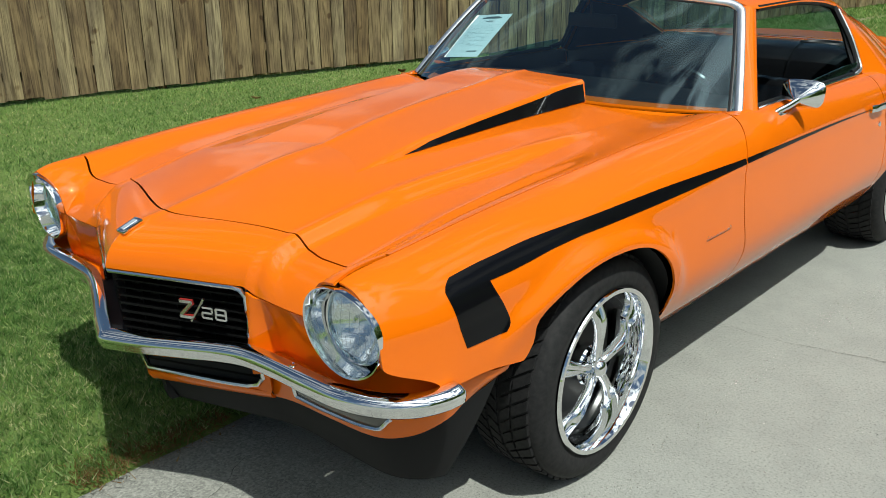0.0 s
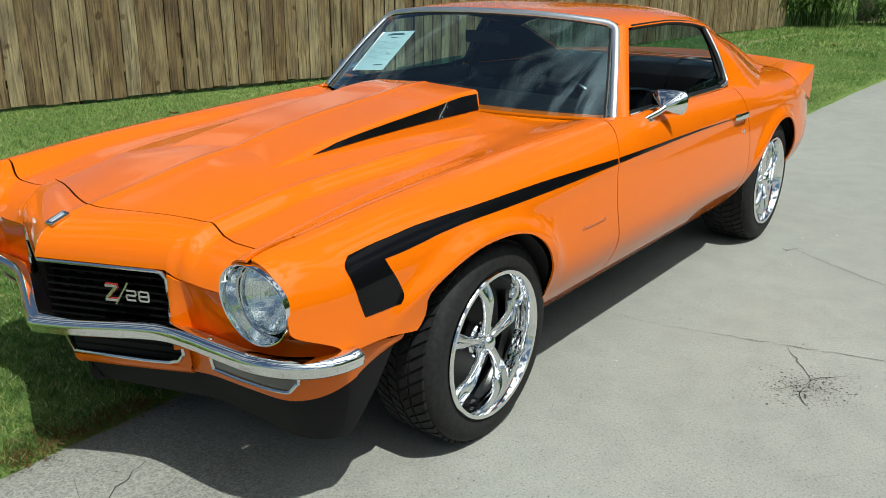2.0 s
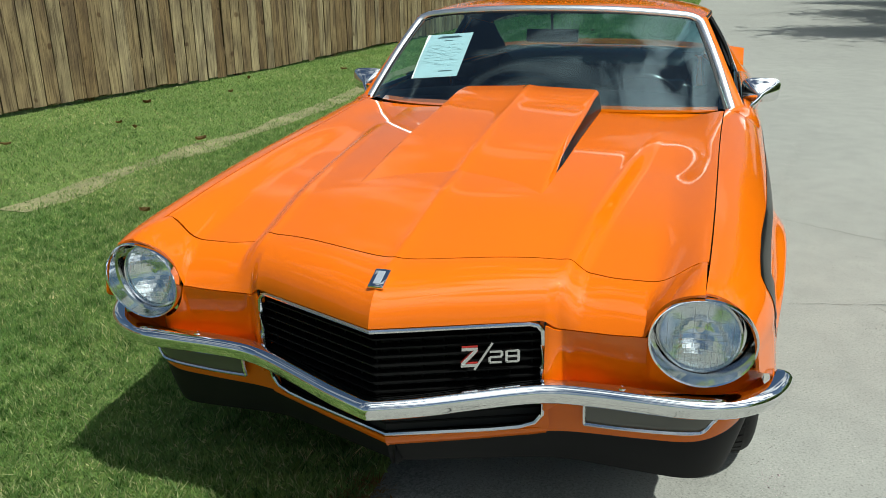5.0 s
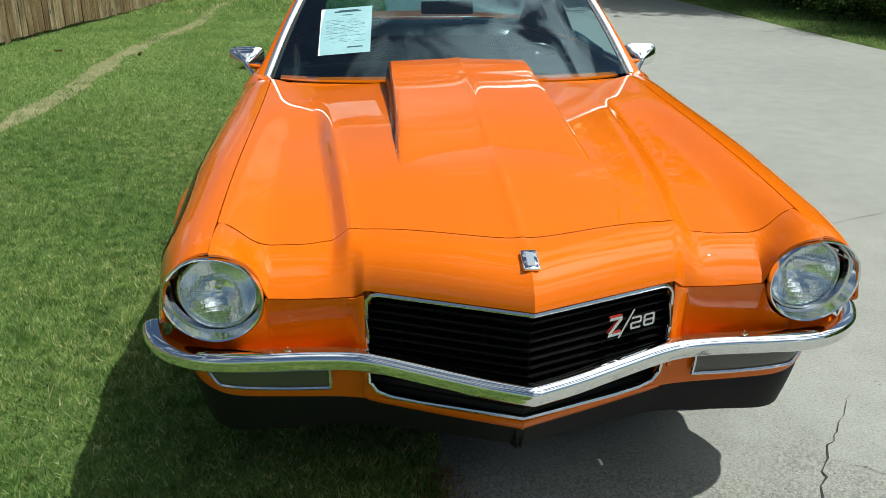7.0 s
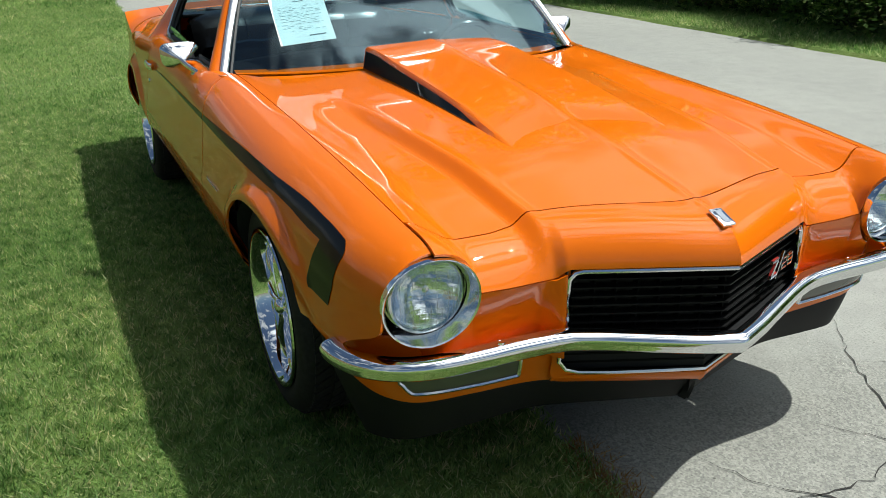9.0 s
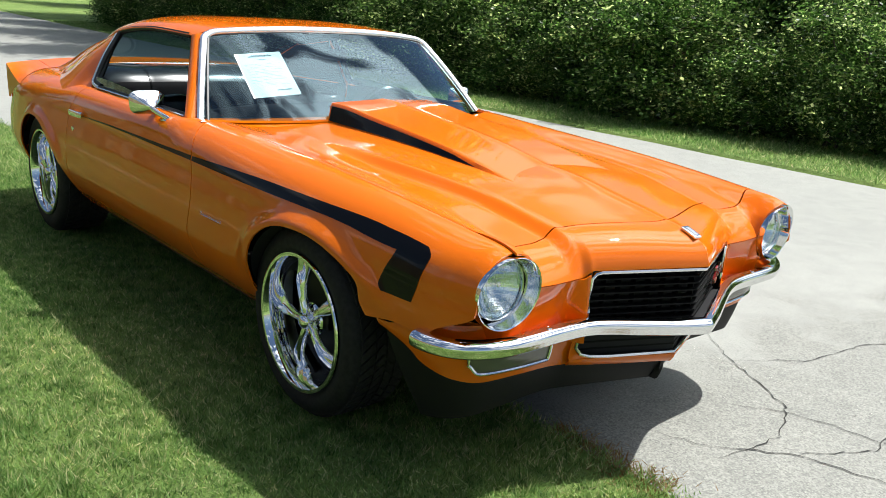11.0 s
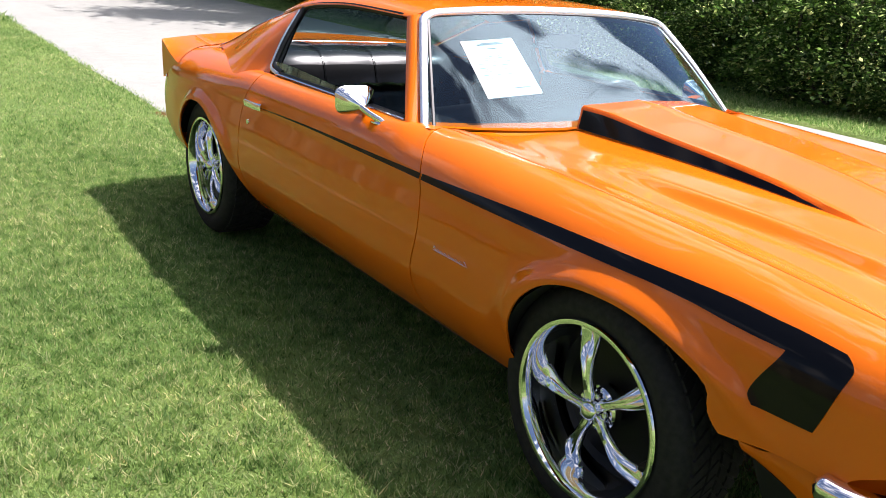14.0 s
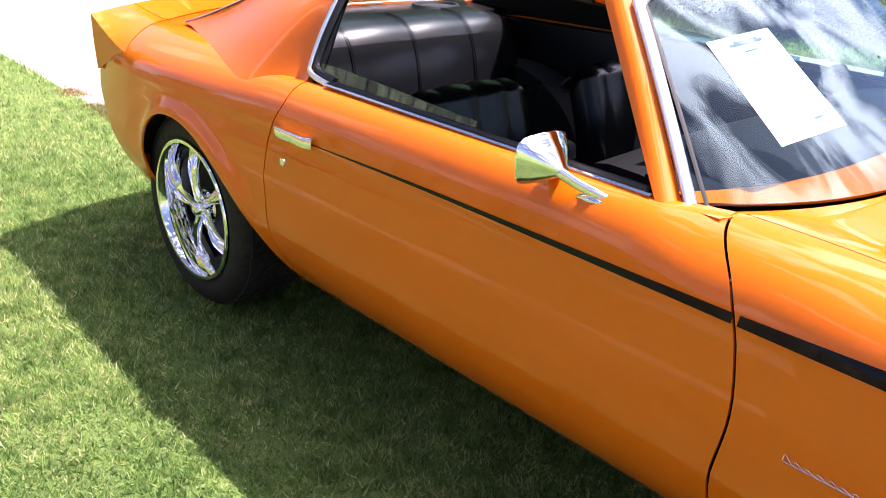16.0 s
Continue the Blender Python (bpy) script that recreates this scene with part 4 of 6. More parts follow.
both("rocker", thick(grid(lambda y, v: (lerp(0.826, 0.795, v), y, lerp(SILL + 0.012, 0.248, v)), steps(0.345, 2.20, 12), steps(0, 1, 3)), 0.01, (0, 1.4, 0.5)), PAINT, car)


# black side stripe with its bent-down front end
def stripe_bm():
    bm = bmesh.new()
    hi = curve((-0.61, 0.742), (-0.53, 0.749), (-0.42, 0.755), (-0.3, 0.763), (-0.1, 0.768), (0.28, 0.772), (0.45, 0.770), (0.82, 0.763))
    lo = curve((-0.47, 0.712), (-0.40, 0.714), (-0.33, 0.719), (-0.23, 0.729), (-0.09, 0.736), (0.2, 0.738), (0.43, 0.740), (0.82, 0.745))
    grid(lambda y, v: side_at(y, lerp(lo(y), hi(y), v), 0.0018), steps(-0.462, 0.806, 100), steps(0, 1, 6), bm)
    front = lambda z: -0.598 + 0.036 * max(0.0, (0.742 - z) / 0.155) ** 1.2 + 0.034 * max(0.0, (z - 0.714) / 0.030) ** 2
    back = lambda z: -0.462 + 0.048 * (1 - smooth(0.600, 0.725, z)) - 0.018 * max(0.0, (0.610 - z) / 0.025) ** 2
    foot = lambda u: 0.588 - 0.003 * u
    grid(lambda u, v: (lambda z: side_at(lerp(front(z), back(z), u), z, 0.0018))(lerp(foot(u), 0.717, v)), steps(0, 1, 16), steps(0, 1, 16), bm)
    grid(lambda u, v: (lambda z: side_at(lerp(front(z), -0.462, u), z, 0.0018))(lerp(0.717, hi(lerp(-0.598, -0.462, u)), v)), steps(0, 1, 16), steps(0, 1, 8), bm)
    bmesh.ops.remove_doubles(bm, verts=bm.verts[:], dist=0.0012)
    return bm


def rear_stripe_bm():
    hi = curve((0.82, 0.763), (1.15, 0.762), (1.56, 0.760), (2.03, 0.749))
    lo = curve((0.82, 0.745), (1.15, 0.749), (1.56, 0.752), (2.03, 0.7475))
    return grid(lambda y, v: side_at(y, lerp(lo(y), hi(y), v), 0.0018), steps(0.818, 2.05, 70), steps(0, 1, 3))


both("stripe", thick(stripe_bm(), 0.001, (0, 0, 0.5)), BLACK_PAINT, fenders, "gloss black painted stripe")
both("stripe", thick(rear_stripe_bm(), 0.001, (0, 1.4, 0.5)), BLACK_PAINT, doors, "thin gloss black stripe")


# ---- hood and scoop ----
hood_c = curve((-0.80, 0.757), (-0.757, 0.768), (-0.6, 0.797), (-0.338, 0.842), (0.0, 0.866), (0.4, 0.882), (0.92, 0.890))
ridge_x = curve((-0.8, 0.385), (-0.638, 0.400), (0.45, 0.500), (0.9, 0.53))


def hood_z(x, y):
    u, r, s = abs(x), ridge_x(y), seam_x(y)
    z = hood_c(y) - 0.028 * (min(u, r) / r) ** 2 + 0.006 * math.exp(-u / 0.02)
    edge = top_z(y)
    drop = 0.026 * (1 - smooth(0.05, 0.55, y)) + 0.001
    floor_ = z - drop
    z += 0.004 * math.exp(-(((u - r) / 0.018) ** 2)) * (drop / 0.027)
    z = lerp(z, floor_, smooth(r - 0.004, r + 0.05, u))
    return lerp(z, edge, smooth(0.585, s, u) ** 1.15)


def hood_front(x):
    u = abs(x)
    return -0.757 + 0.119 * smooth(0.0, 1.0, min(u / 0.42, 1.0) ** 1.0) * 0.55 + 0.119 * 0.45 * min(u / 0.42, 1) - 0.016 * smooth(0.43, 0.52, u) * (1 - smooth(0.62, 0.70, u)) + 0.006 * smooth(0.62, 0.72, u)


def hood_rear(x):
    return 0.753 + 0.147 * (abs(x) / 0.745) ** 2.4


us = [0.0]
while us[-1] < 1:
    us.append(min(us[-1] + (0.008 if 0.5 < us[-1] < 0.76 else 0.014), 1.0))
us = [-u for u in us[:0:-1]] + us


def hood_point(u, v):
    y = 0.0
    for _ in range(3):
        x = u * (seam_x(y) - 0.0035)
        y = lerp(hood_front(x) + 0.0035, hood_rear(x), v)
    return (x, y, hood_z(x, y))


hood = part("hood", thick(grid(hood_point, us, steps(0, 1, 80)), 0.008, (0, 0, -5)), PAINT, car)
SC0, SC1, SCX = -0.345, 0.797, 0.272
scoop_top = curve((SC0, hood_z(SCX, SC0) - 0.001), (0.0, 0.888), (0.5, 0.938), (0.72, 0.9585), (SC1, 0.9590))


def scoop_z(x, y):
    return scoop_top(y) + 0.010 * (1 - abs(x) / SCX) * smooth(SC0, 0.3, y) + 0.004 * math.exp(-abs(x) / 0.012)


def scoop_bm():
    bm = bmesh.new()
    vs = [SC0 + (SC1 - SC0) * t for t in steps(0, 1, 70)]
    half = lambda y: SCX * (1 - 0.02 * (1 - smooth(SC0, SC1, y)))
    def f(u, y):
        a = abs(u)
        if a <= 1:
            e = 0.010 * max(0, (a - 0.955) / 0.045) ** 2
            return (u * half(y), y, max(scoop_z(u * half(y), y) - e * smooth(SC0, SC0 + 0.5, y), hood_z(u * half(y), y) - 0.002))
        k = (a - 1) / 0.1
        x = math.copysign(half(y) + 0.012 * k, u)
        top = max(scoop_z(math.copysign(half(y), u), y) - 0.010 * smooth(SC0, SC0 + 0.5, y), hood_z(x, y) - 0.002)
        return (x, y, lerp(top, hood_z(x, y) - 0.004, k))
    uu = [-1.1, -1.05] + steps(-1, 1, 60) + [1.05, 1.1]
    grid(f, uu, vs, bm)
    return thick(bm, 0.004, (0, 0, -5))


scoop = part("hood_scoop", scoop_bm(), PAINT, hood)


def scoop_stripe_bm():
    def f(y, v):
        half = SCX * (1 - 0.02 * (1 - smooth(SC0, SC1, y)))
        top = max(scoop_z(half, y) - 0.0135, hood_z(half, y))
        bot = hood_z(half + 0.012, y) + 0.003
        z = lerp(min(bot, top), top, v)
        k = (top - z) / max(top - bot + 0.004, 0.004)
        return (half + 0.0125 * min(max(k, 0), 1) + 0.0028, y, z)
    return thick(grid(f, steps(SC0 + 0.03, SC1 - 0.012, 60), steps(0, 1, 5)), 0.001, (0, 0.2, 0.7))


both("scoop_stripe", scoop_stripe_bm(), BLACK_PAINT, hood, "gloss black stripe along the scoop side")
part("scoop_mouth", thick(grid(lambda x, v: (x, SC1 - 0.012, lerp(0.884, scoop_z(x, SC1 - 0.012) - 0.006, v)), steps(-0.262, 0.262, 10), [0, 1]), 0.003), MATT_BLACK, hood)

# ---- nose panel round the grille, up to the headlamps ----
HL = Vector((0.716, -0.752, 0.649))
HR = 0.1165


def nose_low(x):
    """The lower edge of the nose panel: grille top, step, then the lamp rim."""
    if x <= 0.362:
        return (-0.938 + 0.158 * (x / 0.362), 0.664 - 0.003 * (x / 0.362))
    if x <= 0.40:
        t = smooth(0.362, 0.40, x)
        return (lerp(-0.780, -0.765, t), lerp(0.661, 0.640, t))
    if x <= 0.598:
        return (-0.765 - 0.003 * smooth(0.4, 0.598, x), 0.640 + 0.004 * smooth(0.5, 0.598, x))
    return (-0.768 - 0.022 * smooth(0.6, 0.70, x), HL.z + math.sqrt(max(HR**2 - (min(x, 0.714) - HL.x) ** 2, 0)))


def nose_point(u, v):
    x = u * 0.7125
    a = abs(x)
    yt = hood_front(x) - 0.0035
    zt = hood_z(x * 0.999, yt + 0.01) if a < 0.7 else top_z(-0.63)
    yb, zb = nose_low(a)
    lift = 0.010 if a < 0.36 else lerp(0.010, 0.002, smooth(0.36, 0.45, a))
    # control corner of the roll-over
    yc, zc = yb + 0.012 + 0.03 * smooth(0.36, 0.5, a), zt - (0.020 if a < 0.36 else 0.020 + 0.0 * a) + lift * 0.5
    if a > 0.60:
        k = smooth(0.60, 0.70, a)
        yc, zc = lerp(yc, yb + 0.05, k), lerp(zc, zb + 0.025, k)
    q = 1 - v
    return (x, q * q * yt + 2 * q * v * yc + v * v * yb, q * q * zt + 2 * q * v * zc + v * v * zb)


nose = part("nose_panel", thick(grid(nose_point, us, steps(0, 1, 26)), 0.007, (0, 0, 0.3)), PAINT, car)

# lower front: filler behind the bumper, valance under it
def plan_point(s):
    """A walk round the front in plan, s from the middle (0) to the wheel arch (1)."""
    pts = PLAN
    k = s * (len(pts) - 1)
    i = min(int(k), len(pts) - 2)
    return pts[i] * (1 - (k - i)) + pts[i + 1] * (k - i)


PLAN = smooth_path([(0.0, -0.868), (0.18, -0.805), (0.33, -0.752), (0.42, -0.728), (0.58, -0.724), (0.71, -0.712), (0.797, -0.668), (0.860, -0.59), (0.888, -0.49), (0.900, -0.400)], 90)


def front_band(s0, s1, zs, inset, n=40, end=None):
    """A sheet round the front between two plan places; zs and inset give its height and set-back from bottom to top."""
    def f(s, k):
        if end:
            s = s0 + (s - s0) * (end(k) - s0) / (s1 - s0)
        p, q, r = plan_point(s), plan_point(max(s - 0.01, 0)), plan_point(min(s + 0.01, 1))
        d = (r - q) / np.linalg.norm(r - q)
        i = inset(k, s)
        return (0.0 if s < 0.002 else p[0] - d[1] * i, p[1] + d[0] * i, zs(k, s))
    return grid(f, steps(s0, s1, n), steps(0, 1, 8))


def s_at(x):
    return min(range(1001), key=lambda i: abs(plan_point(i / 1000)[0] - x)) / 1000


S_GRILLE, S_LAMP0, S_LAMP1 = s_at(0.372), s_at(0.462), s_at(0.765)


def filler_point(x, k):
    """The painted wall behind the bumper, from the grille's side to under the headlamp."""
    if x <= 0.60:
        yt, zt = nose_low(max(x, 0.401))
        yt = lerp(-0.782, yt, smooth(0.37, 0.42, x))
        zt = lerp(0.652, zt, smooth(0.37, 0.40, x)) - 0.004
    else:
        zt = HL.z - math.sqrt(max((HR + 0.002) ** 2 - (x - HL.x) ** 2, 0)) - 0.001
        yt = lerp(-0.768, -0.750, smooth(0.60, 0.68, x)) - 0.022 * smooth(0.74, 0.832, x)
    y = yt + 0.003 + 0.022 * math.sin(k * math.pi) * (1 - smooth(0.6, 0.7, x)) * smooth(0.37, 0.44, x) + 0.05 * (1 - k) ** 3 * smooth(0.37, 0.42, x)
    z = lerp(lerp(0.43, 0.514, smooth(0.72, 0.80, x)), zt, k)
    y += nose_tuck(z) * smooth(0.66, 0.80, x)
    out = lower_x(-0.774 + nose_tuck(z), z) - 0.832
    return (x + out * smooth(0.74, 0.83, x), y, z)


fx = steps(0.3705, 0.42, 10) + steps(0.43, 0.598, 14) + steps(0.602, 0.830, 40)
both("filler_panel", thick(grid(filler_point, fx, steps(0, 1, 12)), 0.006, (0, 0.4, 0.5)), PAINT, car)
vz = curve((0.0, 0.334), (0.25, 0.334), (0.45, 0.343), (0.56, 0.346), (0.67, 0.360), (0.78, 0.396), (0.86, 0.434), (0.925, 0.458), (1.0, 0.475))
both("valance", thick(front_band(S_GRILLE - 0.008, 1.0, lambda k, s: lerp(vz(s), lerp(0.530, 0.497, smooth(0.80, 0.92, s)), k), lambda k, s: 0.024 * (1 - k) ** 2.2 + 0.004 + 0.012 * smooth(0.7, 1, k) * (1 - smooth(0.8, 0.95, s)), 60, end=lambda k: 0.952 + 0.013 * k), 0.006, (0, 0, 0.5)), PAINT, car, "orange lower front panel")
low = front_band(0.0, S_GRILLE + 0.004, lambda k, s: lerp(0.312 + 0.022 * s / S_GRILLE, 0.345 + 0.016 * s / S_GRILLE, k), lambda k, s: 0.018 * (1 - k) ** 2 + 0.002)
both("valance_middle", thick(low, 0.006, (0, 0, 0.5)), PAINT, car)
chin_low = curve((0.0, 0.236), (0.3, 0.232), (0.6, 0.216), (0.85, 0.208), (1.0, 0.212))
both("chin_spoiler", thick(front_band(0.0, 1.0, lambda k, s: lerp(chin_low(s), vz(s) + 0.008, k), lambda k, s: 0.034 - 0.016 * smooth(0.7, 0.92, s) * k + 0.036 * (1 - k) ** 1.4 + 0.008 * smooth(0.6, 0.9, s) * (1 - k), 60, end=lambda k: 0.810 + 0.122 * k), 0.010, (0, 0, 0.4)), CHIN, car, "black chin spoiler")

# ---- grille ----
grille = new("grille")
grille.parent = car
GV = lambda x, back=0.0: -0.930 + 0.155 * (abs(x) / 0.365) + back
part("backing", grid(lambda x, v: (x, GV(x, 0.075), lerp(0.33, 0.66, v)), steps(-0.372, 0.372, 12), [0, 1], flip=False), WELL, grille)
for i in range(13):
    z = 0.356 + i * 0.0225
    part("bar", sweep([(x, GV(x, 0.032 + (0.0 if z > 0.47 else 0.055)), z) for x in (-0.362, -0.24, -0.12, 0.0, 0.12, 0.24, 0.362)], [(-0.014, -0.0022), (0.014, -0.0022), (0.014, 0.0022), (-0.014, 0.0022)]), GRILLE_BLACK, grille)
for i in range(-7, 8):
    x = i * 0.048
    part("upright", sweep([(x, GV(x, 0.045), 0.47), (x, GV(x, 0.045), 0.655)], [(-0.002, -0.01), (0.002, -0.01), (0.002, 0.01), (-0.002, 0.01)], up=(0, 1, 0)), GRILLE_BLACK, grille)
rim = [(0.0, GV(0.0, 0.0), 0.655)] + [(x, GV(x), 0.655 - 0.001 * x) for x in (0.1, 0.2, 0.3, 0.335)] + [(0.352, GV(0.352), 0.650), (0.364, GV(0.364), 0.634), (0.366, GV(0.366), 0.60), (0.366, GV(0.366), 0.54), (0.362, GV(0.362), 0.49)]
half = rim
full = [(-x, y, z) for x, y, z in half[:0:-1]] + half
part("grille_trim", tube(full, 0.0065, 8), BRIGHT, grille, "bright metal grille surround")
lowrim = [(0.0, -0.860, 0.352), (0.12, -0.820, 0.356), (0.24, -0.780, 0.360), (0.31, -0.757, 0.366), (0.345, -0.748, 0.378), (0.362, -0.746, 0.40), (0.368, -0.752, 0.44), (0.368, -0.760, 0.47)]
part("lower_trim", tube([(-x, y, z) for x, y, z in lowrim[:0:-1]] + lowrim, 0.006, 8), BRIGHT, grille, "bright metal trim round the lower opening")
corner = smooth_path([lowrim[i] for i in (2, 3, 4, 5, 6)], 24)
hem = smooth_path([(0.24, -0.782, 0.350), (0.32, -0.752, 0.352), (0.374, -0.738, 0.356), (0.376, -0.737, 0.40), (0.376, -0.745, 0.44)], 24)
both("valance_corner", thick(grid(lambda i, v: Vector(corner[i]).lerp(Vector(hem[i]), v) + Vector((0, 0.003, 0)), list(range(len(corner))), [0, 0.5, 1]), 0.004, (0, 0, 0.5)), PAINT, car)
both("grille_corner", thick(grid(lambda x, z: (x, lerp(-0.770, -0.757, (x - 0.357) / 0.05), z), steps(0.357, 0.407, 4), steps(0.622, 0.668, 4)), 0.003, (0, 0, 0.6)), PAINT, car)
both("grille_side", thick(grid(lambda u, v: (0.371 + 0.004 * u, lerp(-0.775, -0.70, u), lerp(0.455, 0.655, v)), [0, 1], steps(0, 1, 4)), 0.004), MATT_BLACK, (grille, grille))

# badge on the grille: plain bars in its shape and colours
badge = new("badge")
badge.parent = car


def badge_bar(a, b, w, mat, back=0.0):
    def place(p):
        return Vector((p[0], GV(p[0], -0.004 + back), p[1]))
    d = (place(b) - place(a)).normalized()
    return part("bar", sweep([place(a), place(b)], [(-0.003, -w), (0.003, -w), (0.003, w), (-0.003, w)], up=(0, -0.2, 1) if abs(d.z) < 0.6 else (1, 0.4, 0)), mat, badge)


for mat, o, w in ((RED, 0.0015, 0.0052), (BRIGHT, 0.0, 0.0042)):
    badge_bar((0.192, 0.601), (0.226, 0.601), w, mat, o)
    badge_bar((0.224, 0.598), (0.193, 0.563), w, mat, o)
    badge_bar((0.190, 0.560), (0.226, 0.560), w, mat, o)
badge_bar((0.219, 0.548), (0.258, 0.614), 0.0026, BRIGHT)
for x0 in (0.252, 0.288):
    badge_bar((x0, 0.592), (x0 + 0.026, 0.592), 0.003, BRIGHT)
    badge_bar((x0, 0.5785), (x0 + 0.026, 0.5785), 0.003, BRIGHT)
    badge_bar((x0, 0.565), (x0 + 0.026, 0.565), 0.003, BRIGHT)
    badge_bar((x0 + 0.026, 0.5785), (x0 + 0.026, 0.592), 0.003, BRIGHT)
    badge_bar((x0, 0.565), (x0, 0.5785), 0.003, BRIGHT)
badge_bar((0.288, 0.5785), (0.288, 0.592), 0.003, BRIGHT)
badge_bar((0.314, 0.565), (0.314, 0.5785), 0.003, BRIGHT)

# nose emblem
E0, E1 = Vector(nose_point(0.0, 0.29)), Vector(nose_point(0.0, 0.41))
EMB = Matrix.Translation((E0 + E1) / 2 - Vector((0, 0, 0.003))) @ Euler((math.atan2(E0.z - E1.z, E0.y - E1.y), 0, 0)).to_matrix().to_4x4()
em = box(-0.019, 0.019, -0.031, 0.031, 0, 0.009, 0.004)
part("emblem", moved(em, EMB), CHROME, car, "small chrome crest")
em = box(-0.009, 0.009, -0.022, 0.022, 0.0085, 0.0105, 0.001, 1)
part("emblem_face", moved(em, EMB), material("emblem_enamel", (0.30, 0.33, 0.38), 0.25), car)

# ---- bumper ----
BUMP = [(0.0, -0.962, 0.476), (0.10, -0.922, 0.479), (0.22, -0.868, 0.486), (0.32, -0.826, 0.493), (0.40, -0.803, 0.497), (0.50, -0.795, 0.498), (0.62, -0.792, 0.497), (0.72, -0.782, 0.495), (0.80, -0.750, 0.494), (0.860, -0.703, 0.497), (0.894, -0.648, 0.503), (0.906, -0.598, 0.510)]
right_half = smooth_path(BUMP, 88)
path = [(-p[0], p[1], p[2]) for p in right_half[:0:-1]] + [tuple(p) for p in right_half]
prof = [(a * 0.9, b * 0.72) for a, b in ((0.014, -0.034), (0.020, -0.026), (0.020, -0.016), (0.026, -0.006), (0.027, 0.006), (0.024, 0.018), (0.014, 0.029), (0.0, 0.034), (-0.016, 0.033), (-0.020, 0.02), (-0.020, -0.03), (-0.004, -0.036))]
# painted pan added to close the gap between bumper and body against sun
PAN = right_half[:76]
pan_point = lambda i, k: (PAN[i][0] * (1 - 0.03 * k), PAN[i][1] + 0.004 + 0.17 * k, PAN[i][2] - 0.012)
inner = max(i for i, q in enumerate(PAN) if q[0] < 0.385)
both("grille_sun_stop", thick(grid(pan_point, list(range(inner + 1)), [0, 1]), 0.004), MATT_BLACK, car)
both("bumper_sun_stop", thick(grid(pan_point, list(range(inner, len(PAN))), [0, 1]), 0.004), PAINT, car)
bumper = part("front_bumper", sweep(path, prof, scale=lambda t: 1 - 0.75 * smooth(0.965, 1.0, abs(2 * t - 1))), CHROME, car, "polished chrome V-shaped bumper", angle=50)
for x in (-0.552, 0.552):
    b = lathe([(0.0, 0.0), (0.004, 0.006), (0.003, 0.0095), (-0.004, 0.011)], 14, "z")
    part("bumper_bolt", moved(b, Matrix.Translation((x, -0.790, 0.521))), CHROME, bumper)

# ---- headlamps and parking lamps ----
def headlamp():
    ob = new("headlamp")
    ob.parent = car
    rim = bmesh.new()
    n = 56
    def ring(r, y, dx=0.0, squash=1.0, rake=0.10):
        return [(HL.x + dx + r * 1.0 * math.cos(2 * math.pi * k / n), HL.y + y + rake * 0.0 - rake * r * math.sin(2 * math.pi * k / n) * 0.9 + 0.10 * r * max(0, math.cos(2 * math.pi * k / n)), HL.z + r * squash * 0.93 * math.sin(2 * math.pi * k / n)) for k in range(n)]
    stack = [ring(0.1140, -0.006), ring(0.1165, -0.028), ring(0.1150, -0.036), ring(0.111, -0.034), ring(0.1045, -0.006, -0.001), ring(0.0965, 0.024, -0.005, rake=0.03), ring(0.0885, 0.026, -0.007, rake=0.0, squash=1.075)]
    rows = [[rim.verts.new(p) for p in r] for r in stack]
    for a, b in zip(rows, rows[1:]):
        for k in range(n):
            rim.faces.new([a[k], a[(k + 1) % n], b[(k + 1) % n], b[k]])
    bmesh.ops.recalc_face_normals(rim, faces=rim.faces[:])
    bez = both("bezel", rim, CHROME, (ob, ob), "chrome headlamp bezel", 50)
    cx = HL.x - 0.007
    refl = lathe([(0.080, 0.0), (0.079, 0.012), (0.072, 0.03), (0.056, 0.055), (0.036, 0.075), (0.018, 0.0895)], 48, "y")
    lens = lathe([(-0.020, 0.0), (-0.019, 0.02), (-0.016, 0.045), (-0.009, 0.068), (0.002, 0.083), (0.014, 0.0895)], 40, "y")
    ring_ = lathe([(0.020, 0.089), (0.006, 0.0875), (0.003, 0.0905), (0.008, 0.095), (0.020, 0.095)], 40, "y")
    at = Matrix.Translation((cx, HL.y + 0.008, HL.z)) @ Matrix.Scale(0.965, 4)
    both("reflector", moved(refl, at), REFLECTOR, (ob, ob))
    both("lamp_ring", moved(ring_, at), BRIGHT, (ob, ob))
    lines = bmesh.new()
    for i in range(-5, 6):
        x = i * 0.0145
        h = math.sqrt(0.084**2 - x * x) * 0.93
        bow = lambda q, x=x: -0.018 + 3.2 * (x * x + q * q) * 0.55
        a, b = (-h, h) if i % 2 else (-h, -0.2 * h)
        tube([(x, bow(q), q) for q in steps(a, b, 10)], 0.00045, 4, bm=lines)
        if i in (-4, -2, 0, 1, 3):
            tube([(q, bow(q, x), x) for q in steps(-h * 0.8, h * 0.8, 10)], 0.00045, 4, bm=lines)
    both("lens_flute", moved(lines, at), FLUTE, (ob, ob))
    lens_l, lens_r = both("lens", moved(lens, at), LENS_GLASS, (ob, ob), "fluted round glass headlamp lens")
    bulb = lathe([(0.0, 0.0), (0.004, 0.009), (0.03, 0.011)], 12, "y")
    both("bulb_shield", moved(bulb, Matrix.Translation((cx, HL.y + 0.02, HL.z + 0.012))), BRIGHT, (ob, ob))
    right = new("headlamp")
    right.parent = car
    for c in list(ob.children):
        if sum(v.co.x for v in c.data.vertices) < 0:
            c.parent = right


headlamp()


